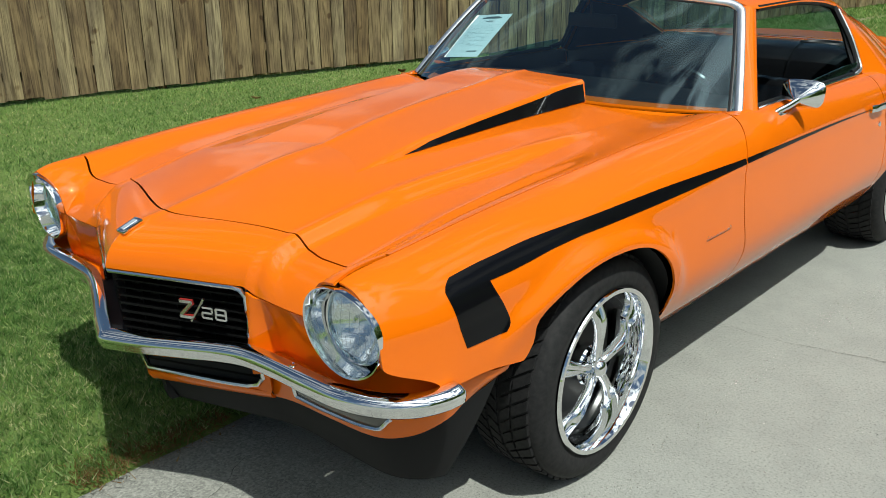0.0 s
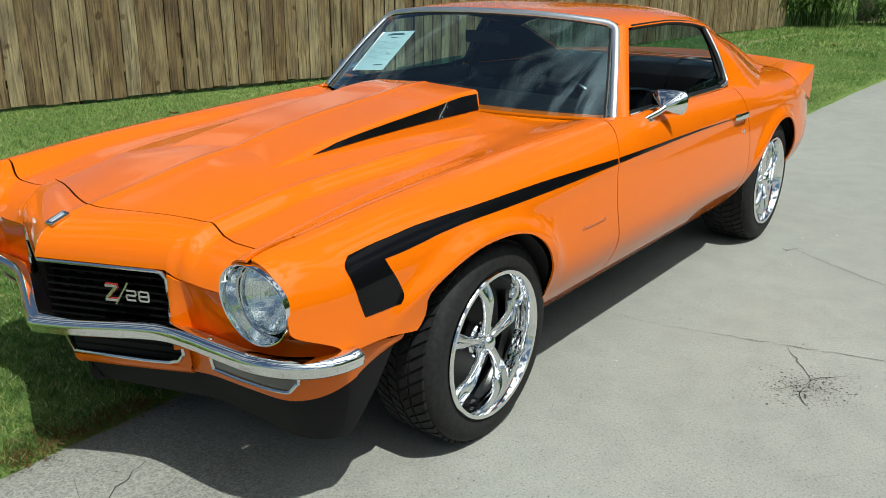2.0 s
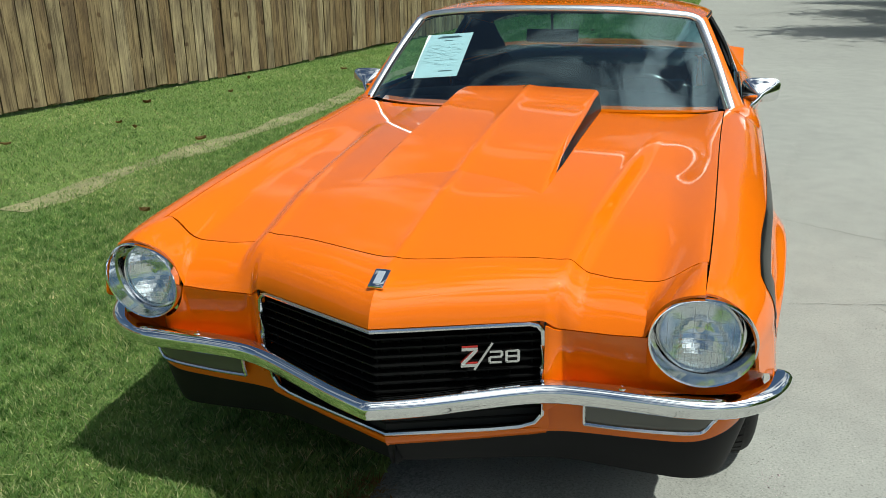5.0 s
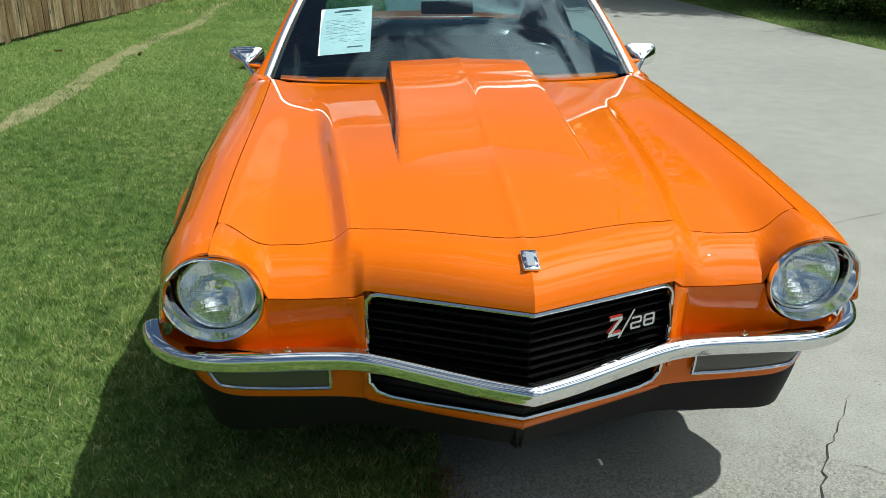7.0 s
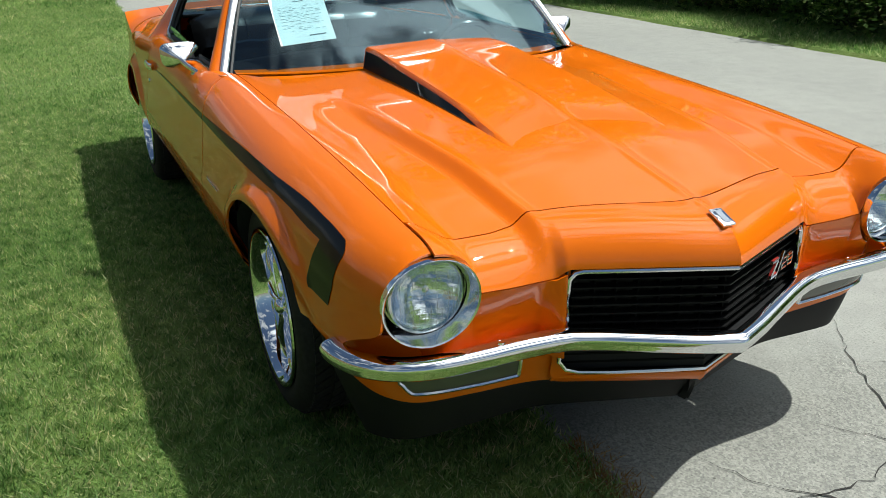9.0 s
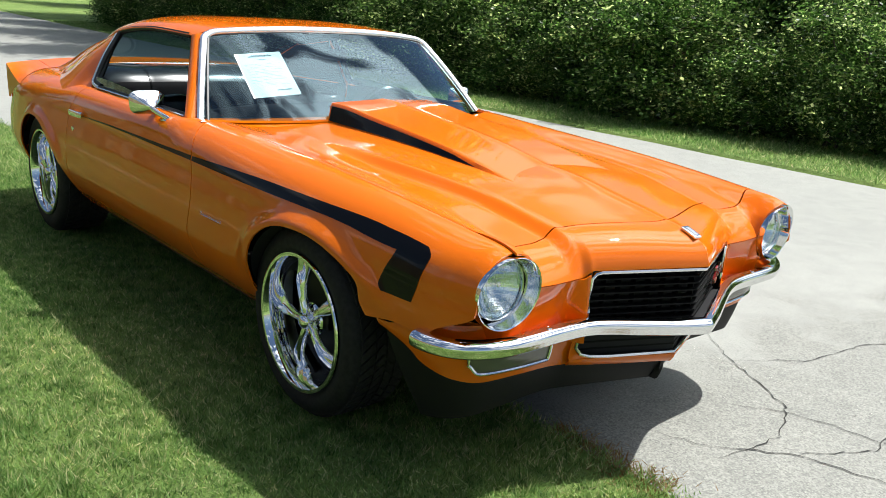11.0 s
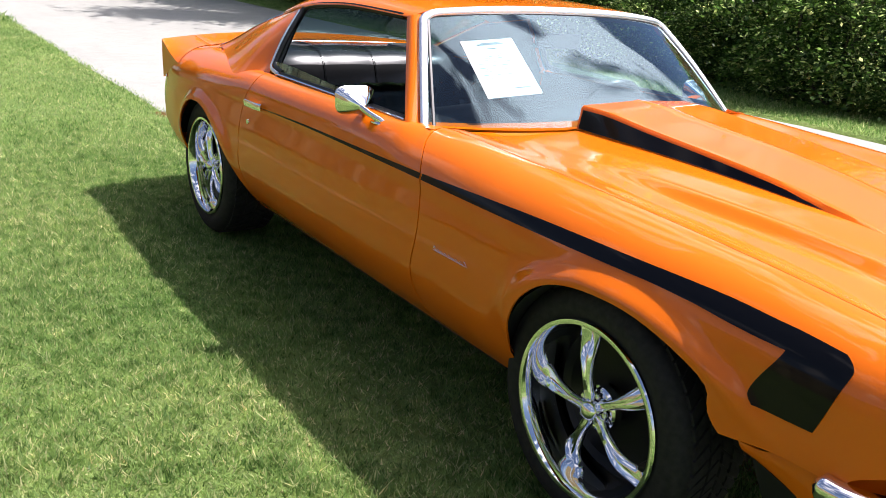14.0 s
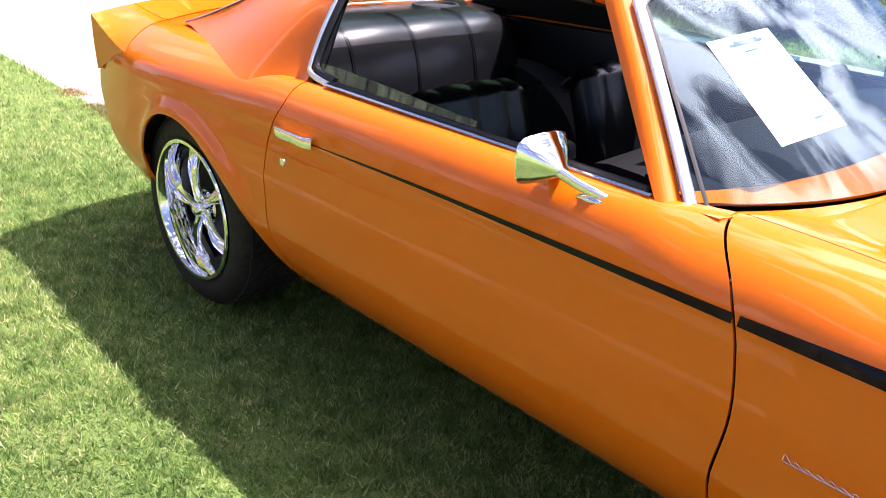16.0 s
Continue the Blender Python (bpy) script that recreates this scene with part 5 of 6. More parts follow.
def parking_lamp():
    s0, s1 = S_LAMP0, S_LAMP1
    bm = front_band(s0, s1, lambda k, s: lerp(0.376 + 0.008 * smooth(s0, s1, s) + 0.03 * smooth(0.80, 1, (s - s0) / (s1 - s0)) ** 2, 0.452, k), lambda k, s: -0.004 + 0.012 * (1 - k) ** 2, 24)
    pts = [v.co.copy() for v in bm.verts]
    nrow = 9
    ring = [pts[i * nrow] for i in range(25)] + [pts[24 * nrow + j] for j in range(1, 9)] + [pts[i * nrow + 8] for i in range(23, -1, -1)] + [pts[j] for j in range(7, 0, -1)]
    lamp = new("parking_lamp")
    lamp.parent = car
    other = new("parking_lamp")
    other.parent = car
    both("lens", thick(bm, 0.004, (0, 0, 0.4)), SMOKED, (lamp, other), "smoked grey ribbed lens")
    tr = bmesh.new()
    ring.append(ring[0])
    tube([p + Vector((0, -0.002, 0)) for p in ring], 0.005, 6, bm=tr)
    both("trim", tr, BRIGHT, (lamp, other), "bright metal lamp surround")


parking_lamp()

# ---- greenhouse ----
roof_c = curve((1.20, 1.243), (1.35, 1.258), (1.65, 1.270), (2.0, 1.262), (2.3, 1.232), (2.52, 1.190))
roof_x = curve((1.20, 0.628), (1.35, 0.648), (1.7, 0.664), (2.2, 0.656), (2.52, 0.605))
roof_e = curve((1.20, 1.180), (1.35, 1.190), (1.7, 1.197), (2.0, 1.180), (2.2, 1.152), (2.52, 1.095))


def roof_front(u):
    return 1.235 + 0.085 * abs(u) ** 2.2


def roof_point(u, v):
    y = lerp(roof_front(u), 2.50 + 0.02 * (1 - u * u), v)
    a = abs(u)
    return (u * roof_x(y), y, roof_e(y) + (roof_c(y) - roof_e(y)) * (1 - a**3.2) ** 0.62)


ru = [math.sin(t * math.pi / 2) for t in steps(-1, 1, 56)]
roof = part("roof", thick(grid(roof_point, ru, steps(0, 1, 44)), 0.022, (0, 1.8, 0)), PAINT, car)

WB, WT = Vector((0.772, 1.003, 0.868)), Vector((0.612, 1.300, 1.205))


def shield(u, v, out=0.0):
    """The windscreen surface; u from -1 to 1 across, v from the cowl to the roof."""
    x = u * lerp(WB.x, WT.x, v)
    bow = lerp(0.235, 0.072, v)
    y = lerp(WB.y, WT.y, v) - bow * (1 - abs(u) ** lerp(3.4, 2.4, v)) + 0.004 * math.sin(v * math.pi) - out * 0.7
    z = lerp(WB.z, WT.z, v) + lerp(0.018, 0.034, v) * (1 - abs(u) ** 2.4) + 0.016 * math.sin(v * math.pi) + out * 0.7
    return (x, y, z)


wind = part("windshield", grid(lambda u, v: shield(u, v), steps(-0.985, 0.985, 40), steps(0.01, 0.985, 16)), GLASS, car, "clear curved windshield")
wind.visible_shadow = False
bmesh_ring = [shield(-1, v, 0.004) for v in steps(0, 0.93, 20)] + [shield(-0.985, 0.965, 0.004), shield(-0.955, 0.99, 0.004)] + [shield(u, 1.0, 0.004) for u in steps(-0.92, 0.92, 40)] + [shield(0.955, 0.99, 0.004), shield(0.985, 0.965, 0.004)] + [shield(1, v, 0.004) for v in steps(0.93, 0, 20)]
part("windshield_trim", sweep(bmesh_ring, round_profile(0.016, 0.010, 12), up=(0, -0.7, 0.7)), TRIM, car, "bright metal windshield trim")
gask = [shield(-0.97, v, 0.001) for v in steps(0.0, 0.95, 20)] + [shield(u, 0.968, 0.001) for u in steps(-0.93, 0.93, 40)] + [shield(0.97, v, 0.001) for v in steps(0.95, 0.0, 20)]
part("windshield_seal", sweep(gask, round_profile(0.007, 0.003, 6), up=(0, -0.7, 0.7)), MATT_BLACK, car)


def apillar(u, v):
    a, b = Vector(shield(1.012, v)), Vector((lerp(0.822, 0.650, v), lerp(1.045, 1.345, v), lerp(0.872, 1.192, v)))
    p = a.lerp(b, u)
    k = math.sin(u * math.pi) * 0.012
    return p + Vector((0.8, -0.5, 0.2)) * k


both("windshield_pillar", thick(grid(apillar, steps(0, 1, 8), steps(-0.02, 1.0, 16)), 0.03, (0, 1.5, 0.9)), PAINT, car)
# panel between hood, windscreen and fender top
both("cowl_side", thick(grid(lambda u, v: (lerp(seam_x(0.91) + 0.001, 0.80, u), lerp(0.905 + 0.02 * u, 1.06, v), lerp(0.876, 0.870, v)), steps(0, 1, 4), steps(0, 1, 6)), 0.004, (0, 1, 0)), PAINT, car)
part("cowl", thick(grid(lambda u, v: (lambda a, b: tuple(lerp(a[i], b[i], v) for i in range(3)))((u * 0.742, hood_rear(u * 0.742) + 0.004, hood_z(u * 0.742, hood_rear(u * 0.742)) - 0.003), Vector(shield(u, 0.0)) + Vector((0, 0.01, -0.012))), steps(-1, 1, 30), steps(0, 1, 3)), 0.004, (0, 1, 0)), PAINT, car)

SA, SB = (Vector((0.656, 2.205, 1.152)), Vector((0.807, 2.196, 0.868))), (Vector((0.605, 2.50, 1.098)), Vector((0.668, 3.16, 0.864)))


def sail(u, v):
    """The rear roof pillar: u from window to backlight, v from the roof down to the shoulder."""
    top = Vector((lerp(SA[0].x, SB[0].x, u), lerp(SA[0].y, SB[0].y, u), roof_e(lerp(SA[0].y, SB[0].y, u))))
    y = lerp(SA[1].y, SB[1].y, u)
    blend = smooth(0.0, 0.25, u) * (1 - smooth(0.22, 1.0, u))
    low = Vector((seam_x(y) + 0.004, y, top_z(y) - 0.002 + 0.012 * u))
    low = low.lerp(side_at(y, top_z(y) - 0.052, 0.0), blend)
    p = top.lerp(low, v)
    k = math.sin(v * math.pi) * (0.012 - (0.034 - 0.010 * blend) * v**2)
    return p + Vector((0.75, 0.1, 0.45)) * k


sails = both("roof_pillar", thick(grid(sail, steps(0, 1, 26), steps(0, 1, 22)), 0.02, (0, 2.2, 0.8)), PAINT, car)


def back(u, v):
    e = Vector(sail(1.0, v))
    x = u * (e.x - 0.012)
    return (x, e.y + (0.03 - 0.09 * v) * (1 - u * u) + 0.012, e.z + lerp(0.088, 0.036, v) * (1 - abs(u) ** 2.6) ** 0.8 - 0.004)


rear_glass = part("rear_window", grid(back, steps(-0.99, 0.99, 28), steps(0.02, 0.97, 16)), GLASS, car)
rear_glass.visible_shadow = False
part("rear_window_trim", sweep([Vector(back(-1, v)) + Vector((0, 0, 0.006)) for v in steps(0, 1, 16)] + [Vector(back(u, 1)) + Vector((0, 0, 0.006)) for u in steps(-0.95, 0.95, 20)] + [Vector(back(1, v)) + Vector((0, 0, 0.006)) for v in steps(1, 0, 16)], round_profile(0.010, 0.005, 6)), BRIGHT, car)

# side window surround
dlo = smooth_path([(0.806, 2.10, 0.880), (0.800, 2.185, 0.893), (0.784, 2.206, 0.925), (0.735, 2.203, 1.03), (0.664, 2.200, 1.142)], 40)
both("window_trim", sweep(dlo, round_profile(0.009, 0.006, 8), up=(1, 0.2, 0.3)), TRIM, car, "bright metal window edge")
both("window_channel", tube([p + Vector((-0.014, -0.017, 0.010)) for p in map(Vector, dlo)], 0.012, 8), MATT_BLACK, car, "thick black rubber window channel")
both("belt_trim", tube([(0.816 - 0.004 * (t - 0.5) ** 2, lerp(1.06, 2.10, t), 0.8815) for t in steps(0, 1, 14)], 0.005, 6), BRIGHT, (doors[0], doors[1]))
both("window_seal", tube([(0.797, lerp(1.08, 2.17, t), 0.884) for t in steps(0, 1, 14)], 0.008, 6), MATT_BLACK, (doors[0], doors[1]))
rail = [Vector(sail(0.0, v)) + Vector((-0.016, -0.012, 0)) for v in steps(0.95, 0.05, 12)] + [Vector((roof_x(y) - 0.012, y, roof_e(y) + 0.0)) for y in steps(2.15, 1.38, 22)]
both("roof_rail_seal", tube(rail, 0.012, 6), MATT_BLACK, car)
# door glass, wound almost down
both("door_glass", thick(grid(lambda y, v: (0.800 - 0.01 * v, y, lerp(0.85, 0.905 + 0.022 * smooth(1.5, 2.1, y), v)), steps(1.55, 2.15, 10), [0, 1]), 0.004), GLASS, (doors[0], doors[1]))

# ---- deck, spoiler, tail ----
deck_c = lambda y: 0.908 - 0.034 * smooth(3.05, 3.72, y)
tail_y = lambda x: 3.50 + 0.22 * (1 - min(abs(x) / 0.875, 1.0) ** 2.3)


def deck_z(x, y):
    """Height of the deck and of the quarter's roll at a place."""
    a, xs = abs(x), seam_x(y)
    if a <= xs:
        return lerp(deck_c(y), top_z(y), (a / xs) ** 2.4)
    z1 = roll_z(y)
    x1 = lower_x(y, z1)
    c = min((a - xs) / (x1 - xs), 1.0)
    return z1 + (top_z(y) - z1) * math.sqrt(1 - c * c)


def deck_point(u, v):
    y = 3.3
    for _ in range(4):
        x = u * seam_x(min(y, 3.5))
        y = lerp(3.06, tail_y(x), v)
    return (x, y, deck_z(x, min(y, 3.74)) - 0.001)


part("trunk_lid", thick(grid(deck_point, steps(-1, 1, 40), steps(0, 1, 20)), 0.008, (0, 3.4, 0)), PAINT, car)


def spoiler_bm(xs):
    bm = bmesh.new()
    rows = []
    for x in xs:
        yt = tail_y(x)
        top = 0.902 - 0.030 * (abs(x) / 0.87) ** 2
        y0 = yt - 0.26
        z0 = deck_z(x, y0) + 0.002
        z1 = deck_z(x, min(yt, 3.74)) - 0.006
        cols = [(x, lerp(y0, yt + 0.012, t), lerp(z0, top, t**1.35)) for t in steps(0, 1, 10)]
        cols += [(x, yt + 0.018, top - 0.006), (x, yt + 0.016, lerp(top, z1, 0.5)), (x, yt + 0.004, z1)]
        rows.append([bm.verts.new(c) for c in cols])
    for a, b in zip(rows, rows[1:]):
        for i in range(len(a) - 1):
            bm.faces.new([a[i], b[i], b[i + 1], a[i + 1]])
    bm.faces.new(rows[0])
    bm.faces.new(rows[-1][::-1])
    bmesh.ops.recalc_face_normals(bm, faces=bm.faces[:])
    return bm


spoiler = part("rear_spoiler", spoiler_bm(steps(-0.655, 0.655, 36)), PAINT, car, "orange ducktail spoiler")
both("spoiler_end", spoiler_bm(steps(0.659, 0.873, 16)), PAINT, (spoiler, spoiler))
tail_mid = curve((0.30, 3.46), (0.40, 3.54), (0.55, 3.66), (0.68, 3.71), (0.84, 3.72))


def tail_point(u, v):
    z = lerp(0.33, 0.83, v)
    ye = 3.50 + tail_tuck(z)
    xe = side_at(ye, min(z, roll_z(ye)))[0] - 0.003
    zz = z if abs(u) < 0.8 else lerp(z, min(z, deck_z(xe * u, ye)), (abs(u) - 0.8) / 0.2)
    return (u * xe, lerp(ye, tail_mid(z), 1 - abs(u) ** 2.3), zz)


part("tail_panel", thick(grid(tail_point, steps(-1, 1, 40), steps(0, 1, 16)), 0.006, (0, 3, 0.6)), PAINT, car)
part("rear_bumper", sweep(smooth_path([(-0.80, 3.48, 0.50), (-0.68, 3.60, 0.50), (0, 3.70, 0.50), (0.68, 3.60, 0.50), (0.80, 3.48, 0.50)], 40), round_profile(0.03, 0.045, 10, 3)), CHROME, car, "chrome rear bumper")
for x in (-0.50, -0.34, 0.34, 0.50):
    part("tail_lamp", moved(lathe([(0.012, 0.0), (0.010, 0.05), (0.0, 0.066)], 24, "y"), Matrix.Translation((x, 3.715 - 0.5 * (abs(x) - 0.12) ** 2, 0.66))), RED, car)

# ---- underside and wheel wells ----
part("floor_pan", box(-0.74, 0.74, 0.42, 2.36, 0.22, 0.30, 0.02), WELL, car)
part("engine_bay", box(-0.50, 0.50, -0.45, 0.42, 0.24, 0.70, 0.02), WELL, car)
# unseen plates added behind the nose to keep sun out of the front shadow
part("front_light_blocker", box(-0.58, 0.58, -0.73, -0.44, 0.600, 0.612), WELL, car)
part("front_light_blocker", box(-0.715, 0.715, -0.61, -0.46, 0.616, 0.628), WELL, car)
both("hood_gutter", box(0.56, 0.80, -0.46, 0.95, 0.715, 0.725), WELL, car)
part("rear_floor", box(-0.54, 0.54, 2.36, 2.86, 0.26, 0.33, 0.02), WELL, car)
part("trunk_well", box(-0.54, 0.54, 2.87, 3.30, 0.28, 0.80, 0.02), WELL, car)
for cy, ry, rz, a1 in ((-0.055, 0.425, 0.425, math.pi - 0.06), (2.70, 0.475, 0.430, math.pi - 0.35)):
    bm = bmesh.new()
    cz = 0.275
    grid(lambda a, x: (min(x, lower_x(cy - ry * math.cos(a), max(0.25, cz + rz * math.sin(a))) - 0.035), cy - ry * math.cos(a), cz + rz * math.sin(a)), steps(0.06, a1, 26), [0.54, 0.72, 0.95], bm)
    grid(lambda a, k: (0.545, cy - ry * k * math.cos(a), cz + rz * k * math.sin(a)), steps(0.06, a1, 26), [0.05, 1.0], bm)
    both("wheel_well", bm, WELL, car)
both("sill_inner", box(0.60, 0.80, 0.35, 2.22, 0.245, 0.30, 0.01), WELL, car)

# ---- wheels ----
def wheel(x, y, z, r, width, sgn, recess, turn):
    """One wheel at its hub face; x of the outer side, sgn +1 for the car's left."""
    ob = new("wheel")
    ob.parent = car
    ob.matrix_basis = pose(sgn * x, y, z, 0, 0, 0 if sgn > 0 else 180)
    W, rim_r = width, 0.236
    prof = []
    side = [(-0.012, rim_r - 0.004), (-0.002, rim_r + 0.008), (0.004, rim_r + 0.025), (0.006, rim_r + 0.045), (0.002, r - 0.035), (-0.006, r - 0.018), (-0.020, r - 0.006)]
    crown = [(-0.045, r - 0.0015), (-W * 0.3, r), (-W * 0.5, r + 0.0005), (-W * 0.7, r), (-W + 0.045, r - 0.0015)]
    inner = [(-W - a, b) for a, b in side[::-1]]
    prof = side + crown + inner
    tyre = part("tyre", lathe(prof, 72), RUBBER, ob, "black low-profile rubber tyre")
    tread = bmesh.new()
    for k in range(54):
        a = 2 * math.pi * k / 54
        for x0, x1, sk in ((-0.030, -0.078, 0.10), (-0.086, -W / 2 + 0.006, 0.07), (-W / 2 - 0.006, -W + 0.086, -0.07), (-W + 0.078, -W + 0.030, -0.10)):
            q = []
            for xx, rr in ((x0, 0.0), (x1, 0.0)):
                off = sk * (xx - x0) / (x1 - x0)
                drop = 0.004 * smooth(0.06, 0.0, abs(xx + 0.0)) if abs(xx) < 0.06 else (0.004 * smooth(0.06, 0.0, W + xx) if W + xx < 0.06 else 0)
                for da in (0.010, 0.098):
                    for dr in (-0.004, 0.0065):
                        q.append(tread.verts.new((xx, (r - drop + dr) * math.cos(a + da + off), (r - drop + dr) * math.sin(a + da + off))))
            for f in ((0, 1, 3, 2), (4, 6, 7, 5), (0, 4, 5, 1), (2, 3, 7, 6), (1, 5, 7, 3)):
                tread.faces.new([q[i] for i in f])
    bmesh.ops.recalc_face_normals(tread, faces=tread.faces[:])
    part("tread", tread, RUBBER, tyre)
    rim = part("rim", lathe([(-0.006, rim_r - 0.002), (0.004, rim_r + 0.009), (0.009, rim_r + 0.006), (0.010, rim_r + 0.001), (0.008, rim_r - 0.006), (-0.002, rim_r - 0.011), (-0.020, rim_r - 0.016), (-0.045, rim_r - 0.020)], 64), CHROME, ob, "polished chrome rim lip")
    part("barrel", lathe([(-0.045, rim_r - 0.020), (-0.07, rim_r - 0.026), (-0.125, rim_r - 0.03)], 64), CHROME, ob)
    part("brake_disc", lathe([(-0.115, 0.05), (-0.115, 0.165), (-0.135, 0.165), (-0.135, 0.05)], 40), material_disc, ob)
    part("brake_backing", lathe([(-0.15, 0.0), (-0.15, 0.18), (-0.125, rim_r - 0.03)], 32), BARREL, ob)
    hub = part("hub", lathe([(-recess - 0.06, 0.060), (-recess - 0.036, 0.060), (-recess - 0.030, 0.055), (-recess - 0.028, 0.0)], 32), CHROME, ob)
    part("centre_cap", lathe([(-recess - 0.030, 0.029), (-recess - 0.004, 0.028), (-recess + 0.004, 0.0255), (-recess + 0.011, 0.020), (-recess + 0.016, 0.012), (-recess + 0.018, 0.0)], 28), CHROME, ob, "chrome centre cap")
    spoke = bmesh.new()
    rows = []
    for t in steps(0, 1, 14):
        rad = lerp(0.024, rim_r - 0.016, t)
        wdt = lerp(0.0125, 0.036, smooth(0.12, 1.05, t) ** 1.3) + 0.010 * math.exp(-((t - 0.0) / 0.12) ** 2)
        tw = 0.10 * math.sin(t * math.pi * 0.9)
        xo = -recess - 0.006 - 0.010 * math.sin(t * math.pi) + 0.016 * math.sin(t * math.pi) - 0.026 * smooth(0.55, 1.0, t)
        dep = 0.013
        row = []
        for w_, d_ in ((-1.0, -0.020), (-0.92, -0.002), (-0.55, 0.004), (-0.3, -dep * (0.3 + 0.7 * t)), (0.0, -dep * (0.3 + 0.9 * t)), (0.3, -dep * (0.3 + 0.7 * t)), (0.55, 0.004), (0.92, -0.002), (1.0, -0.020)):
            a = tw + w_ * wdt / max(rad, 0.05)
            row.append(spoke.verts.new((xo + d_, rad * math.sin(a), rad * math.cos(a))))
        rows.append(row)
    for a, b in zip(rows, rows[1:]):
        for i in range(8):
            spoke.faces.new([a[i], b[i], b[i + 1], a[i + 1]])
    thick(spoke, 0.006, (-1.0, 0, 0.1))
    me = None
    for k in range(5):
        if me is None:
            s = part("spoke", spoke, CHROME, ob, "", 60)
            me = s.data
        else:
            s = new("spoke", me)
            s.parent = ob
        s.matrix_basis = pose(0, 0, 0, 72 * k + turn, 0, 0)
    nut = None
    for k in range(5):
        a = radians(72 * k + 36 - turn)
        if nut is None:
            s = part("lug_nut", lathe([(-recess - 0.030, 0.0095), (-recess - 0.014, 0.009), (-recess - 0.010, 0.006), (-recess - 0.009, 0.0)], 6), CHROME, ob)
            nut = s.data
        else:
            s = new("lug_nut", nut)
            s.parent = ob
        s.matrix_basis = pose(0, 0.043 * math.sin(a), 0.043 * math.cos(a), 0, 0, 0)
    return ob


material_disc = material("brake_iron", (0.03, 0.03, 0.03), 0.5, 1.0)
BARREL = material("black_barrel", (0.006, 0.006, 0.006), 0.5)
for sgn in (1, -1):
    drop = 0.03 if sgn > 0 else 0.0  # the road lies lower than the lawn
    wheel(0.890 if sgn > 0 else 0.882, 0.028, 0.328 - drop, 0.328, 0.245, sgn, 0.022, 4 if sgn > 0 else 22)
    wheel(0.905, 2.745, 0.335 - drop, 0.335, 0.275, sgn, 0.022, 20)

# ---- mirrors, handles, script badges ----
def mirror_parts():
    head = bmesh.new()
    rows = []
    cx, cy, cz = 0.887, 1.245, 0.912
    for t in (0.0, 0.06, 0.12, 0.3, 0.5, 0.7, 0.86, 0.96, 1.0):
        k = (1 - 0.10 * (t / 0.12) ** 2) if t <= 0.12 else lerp(0.90, 0.13, ((t - 0.12) / 0.88) ** 1.25)
        mx, mz = cx - 0.004 * t, cz - 0.016 * t
        rows.append([head.verts.new((mx + a * 0.076 * k * (1 + 0.05 * b), cy + 0.03 - t * 0.058, mz + b * 0.050 * k)) for a, b in round_profile(1, 1, 24, 3.8)])
    for a, b in zip(rows, rows[1:]):
        for i in range(24):
            head.faces.new([a[i], a[(i + 1) % 24], b[(i + 1) % 24], b[i]])
    head.faces.new(rows[-1])
    bmesh.ops.recalc_face_normals(head, faces=head.faces[:])
    arm = sweep([(0.842, 1.13, 0.850), (0.852, 1.155, 0.862), (0.874, 1.190, 0.878), (0.892, 1.222, 0.897)], round_profile(0.0075, 0.0115, 10))
    foot = sweep(smooth_path([(0.838, 1.105, 0.842), (0.848, 1.13, 0.848), (0.856, 1.18, 0.850), (0.858, 1.215, 0.848)], 12), round_profile(0.014, 0.009, 10), scale=lambda t: math.sin(max(0.12, min(t, 1 - t) * 2) * math.pi / 2))
    pane = bmesh.new()
    bm_v = [pane.verts.new((cx + a * 0.072 * (1 + 0.05 * b), cy + 0.029, cz + b * 0.046)) for a, b in round_profile(1, 1, 24, 3.6)]
    pane.faces.new(bm_v)
    obs = []
    for _ in range(2):
        o = new("side_mirror")
        o.parent = car
        obs.append(o)
    both("mirror_head", head, CHROME, obs, "chrome mirror housing", 38)
    both("mirror_arm", arm, CHROME, obs, "", 60)
    both("mirror_foot", foot, CHROME, obs, "", 60)
    both("mirror_glass", pane, material("mirror_silver", (0.9, 0.9, 0.9), 0.01, 1.0), obs)


mirror_parts()
h = [side_at(y, 0.752 + 0.008 * (2.1 - y), 0.018 * math.sin(min(1.0, max(0.15, min((y - 2.012) / 0.17, (2.192 - y) / 0.17) * 4)) * math.pi / 2) + 0.003) for y in steps(2.018, 2.186, 16)]
both("door_handle", sweep(h, round_profile(0.008, 0.0155, 12, 3.4)), CHROME, doors, "chrome door handle")
lk = lathe([(0.0, 0.012), (0.005, 0.011), (0.006, 0.0)], 20, "x")
both("door_lock", moved(lk, Matrix.Translation(side_at(2.145, 0.672))), CHROME, doors)


def script_bm():
    """A small illegible script badge: a run of slanted plain bars on one thin stem."""
    bm = bmesh.new()
    run = []
    for t in steps(0, 1, 72):
        up = 0.5 - 0.5 * math.cos(t * 9 * 2 * math.pi)
        tall = 0.012 if t < 0.11 or t > 0.9 else (0.0055, 0.0075, 0.006)[int(t * 9) % 3]
        run.append(side_at(lerp(0.500, 0.672, t) + 0.006 * up, 0.566 + tall * up, 0.0028))
    tube(run, 0.0008, 5, bm=bm)
    tube([side_at(y, 0.5655, 0.0028) for y in steps(0.505, 0.668, 12)], 0.0008, 5, bm=bm)
    return bm


both("script_badge", script_bm(), BRIGHT, fenders, "small chrome script badge")

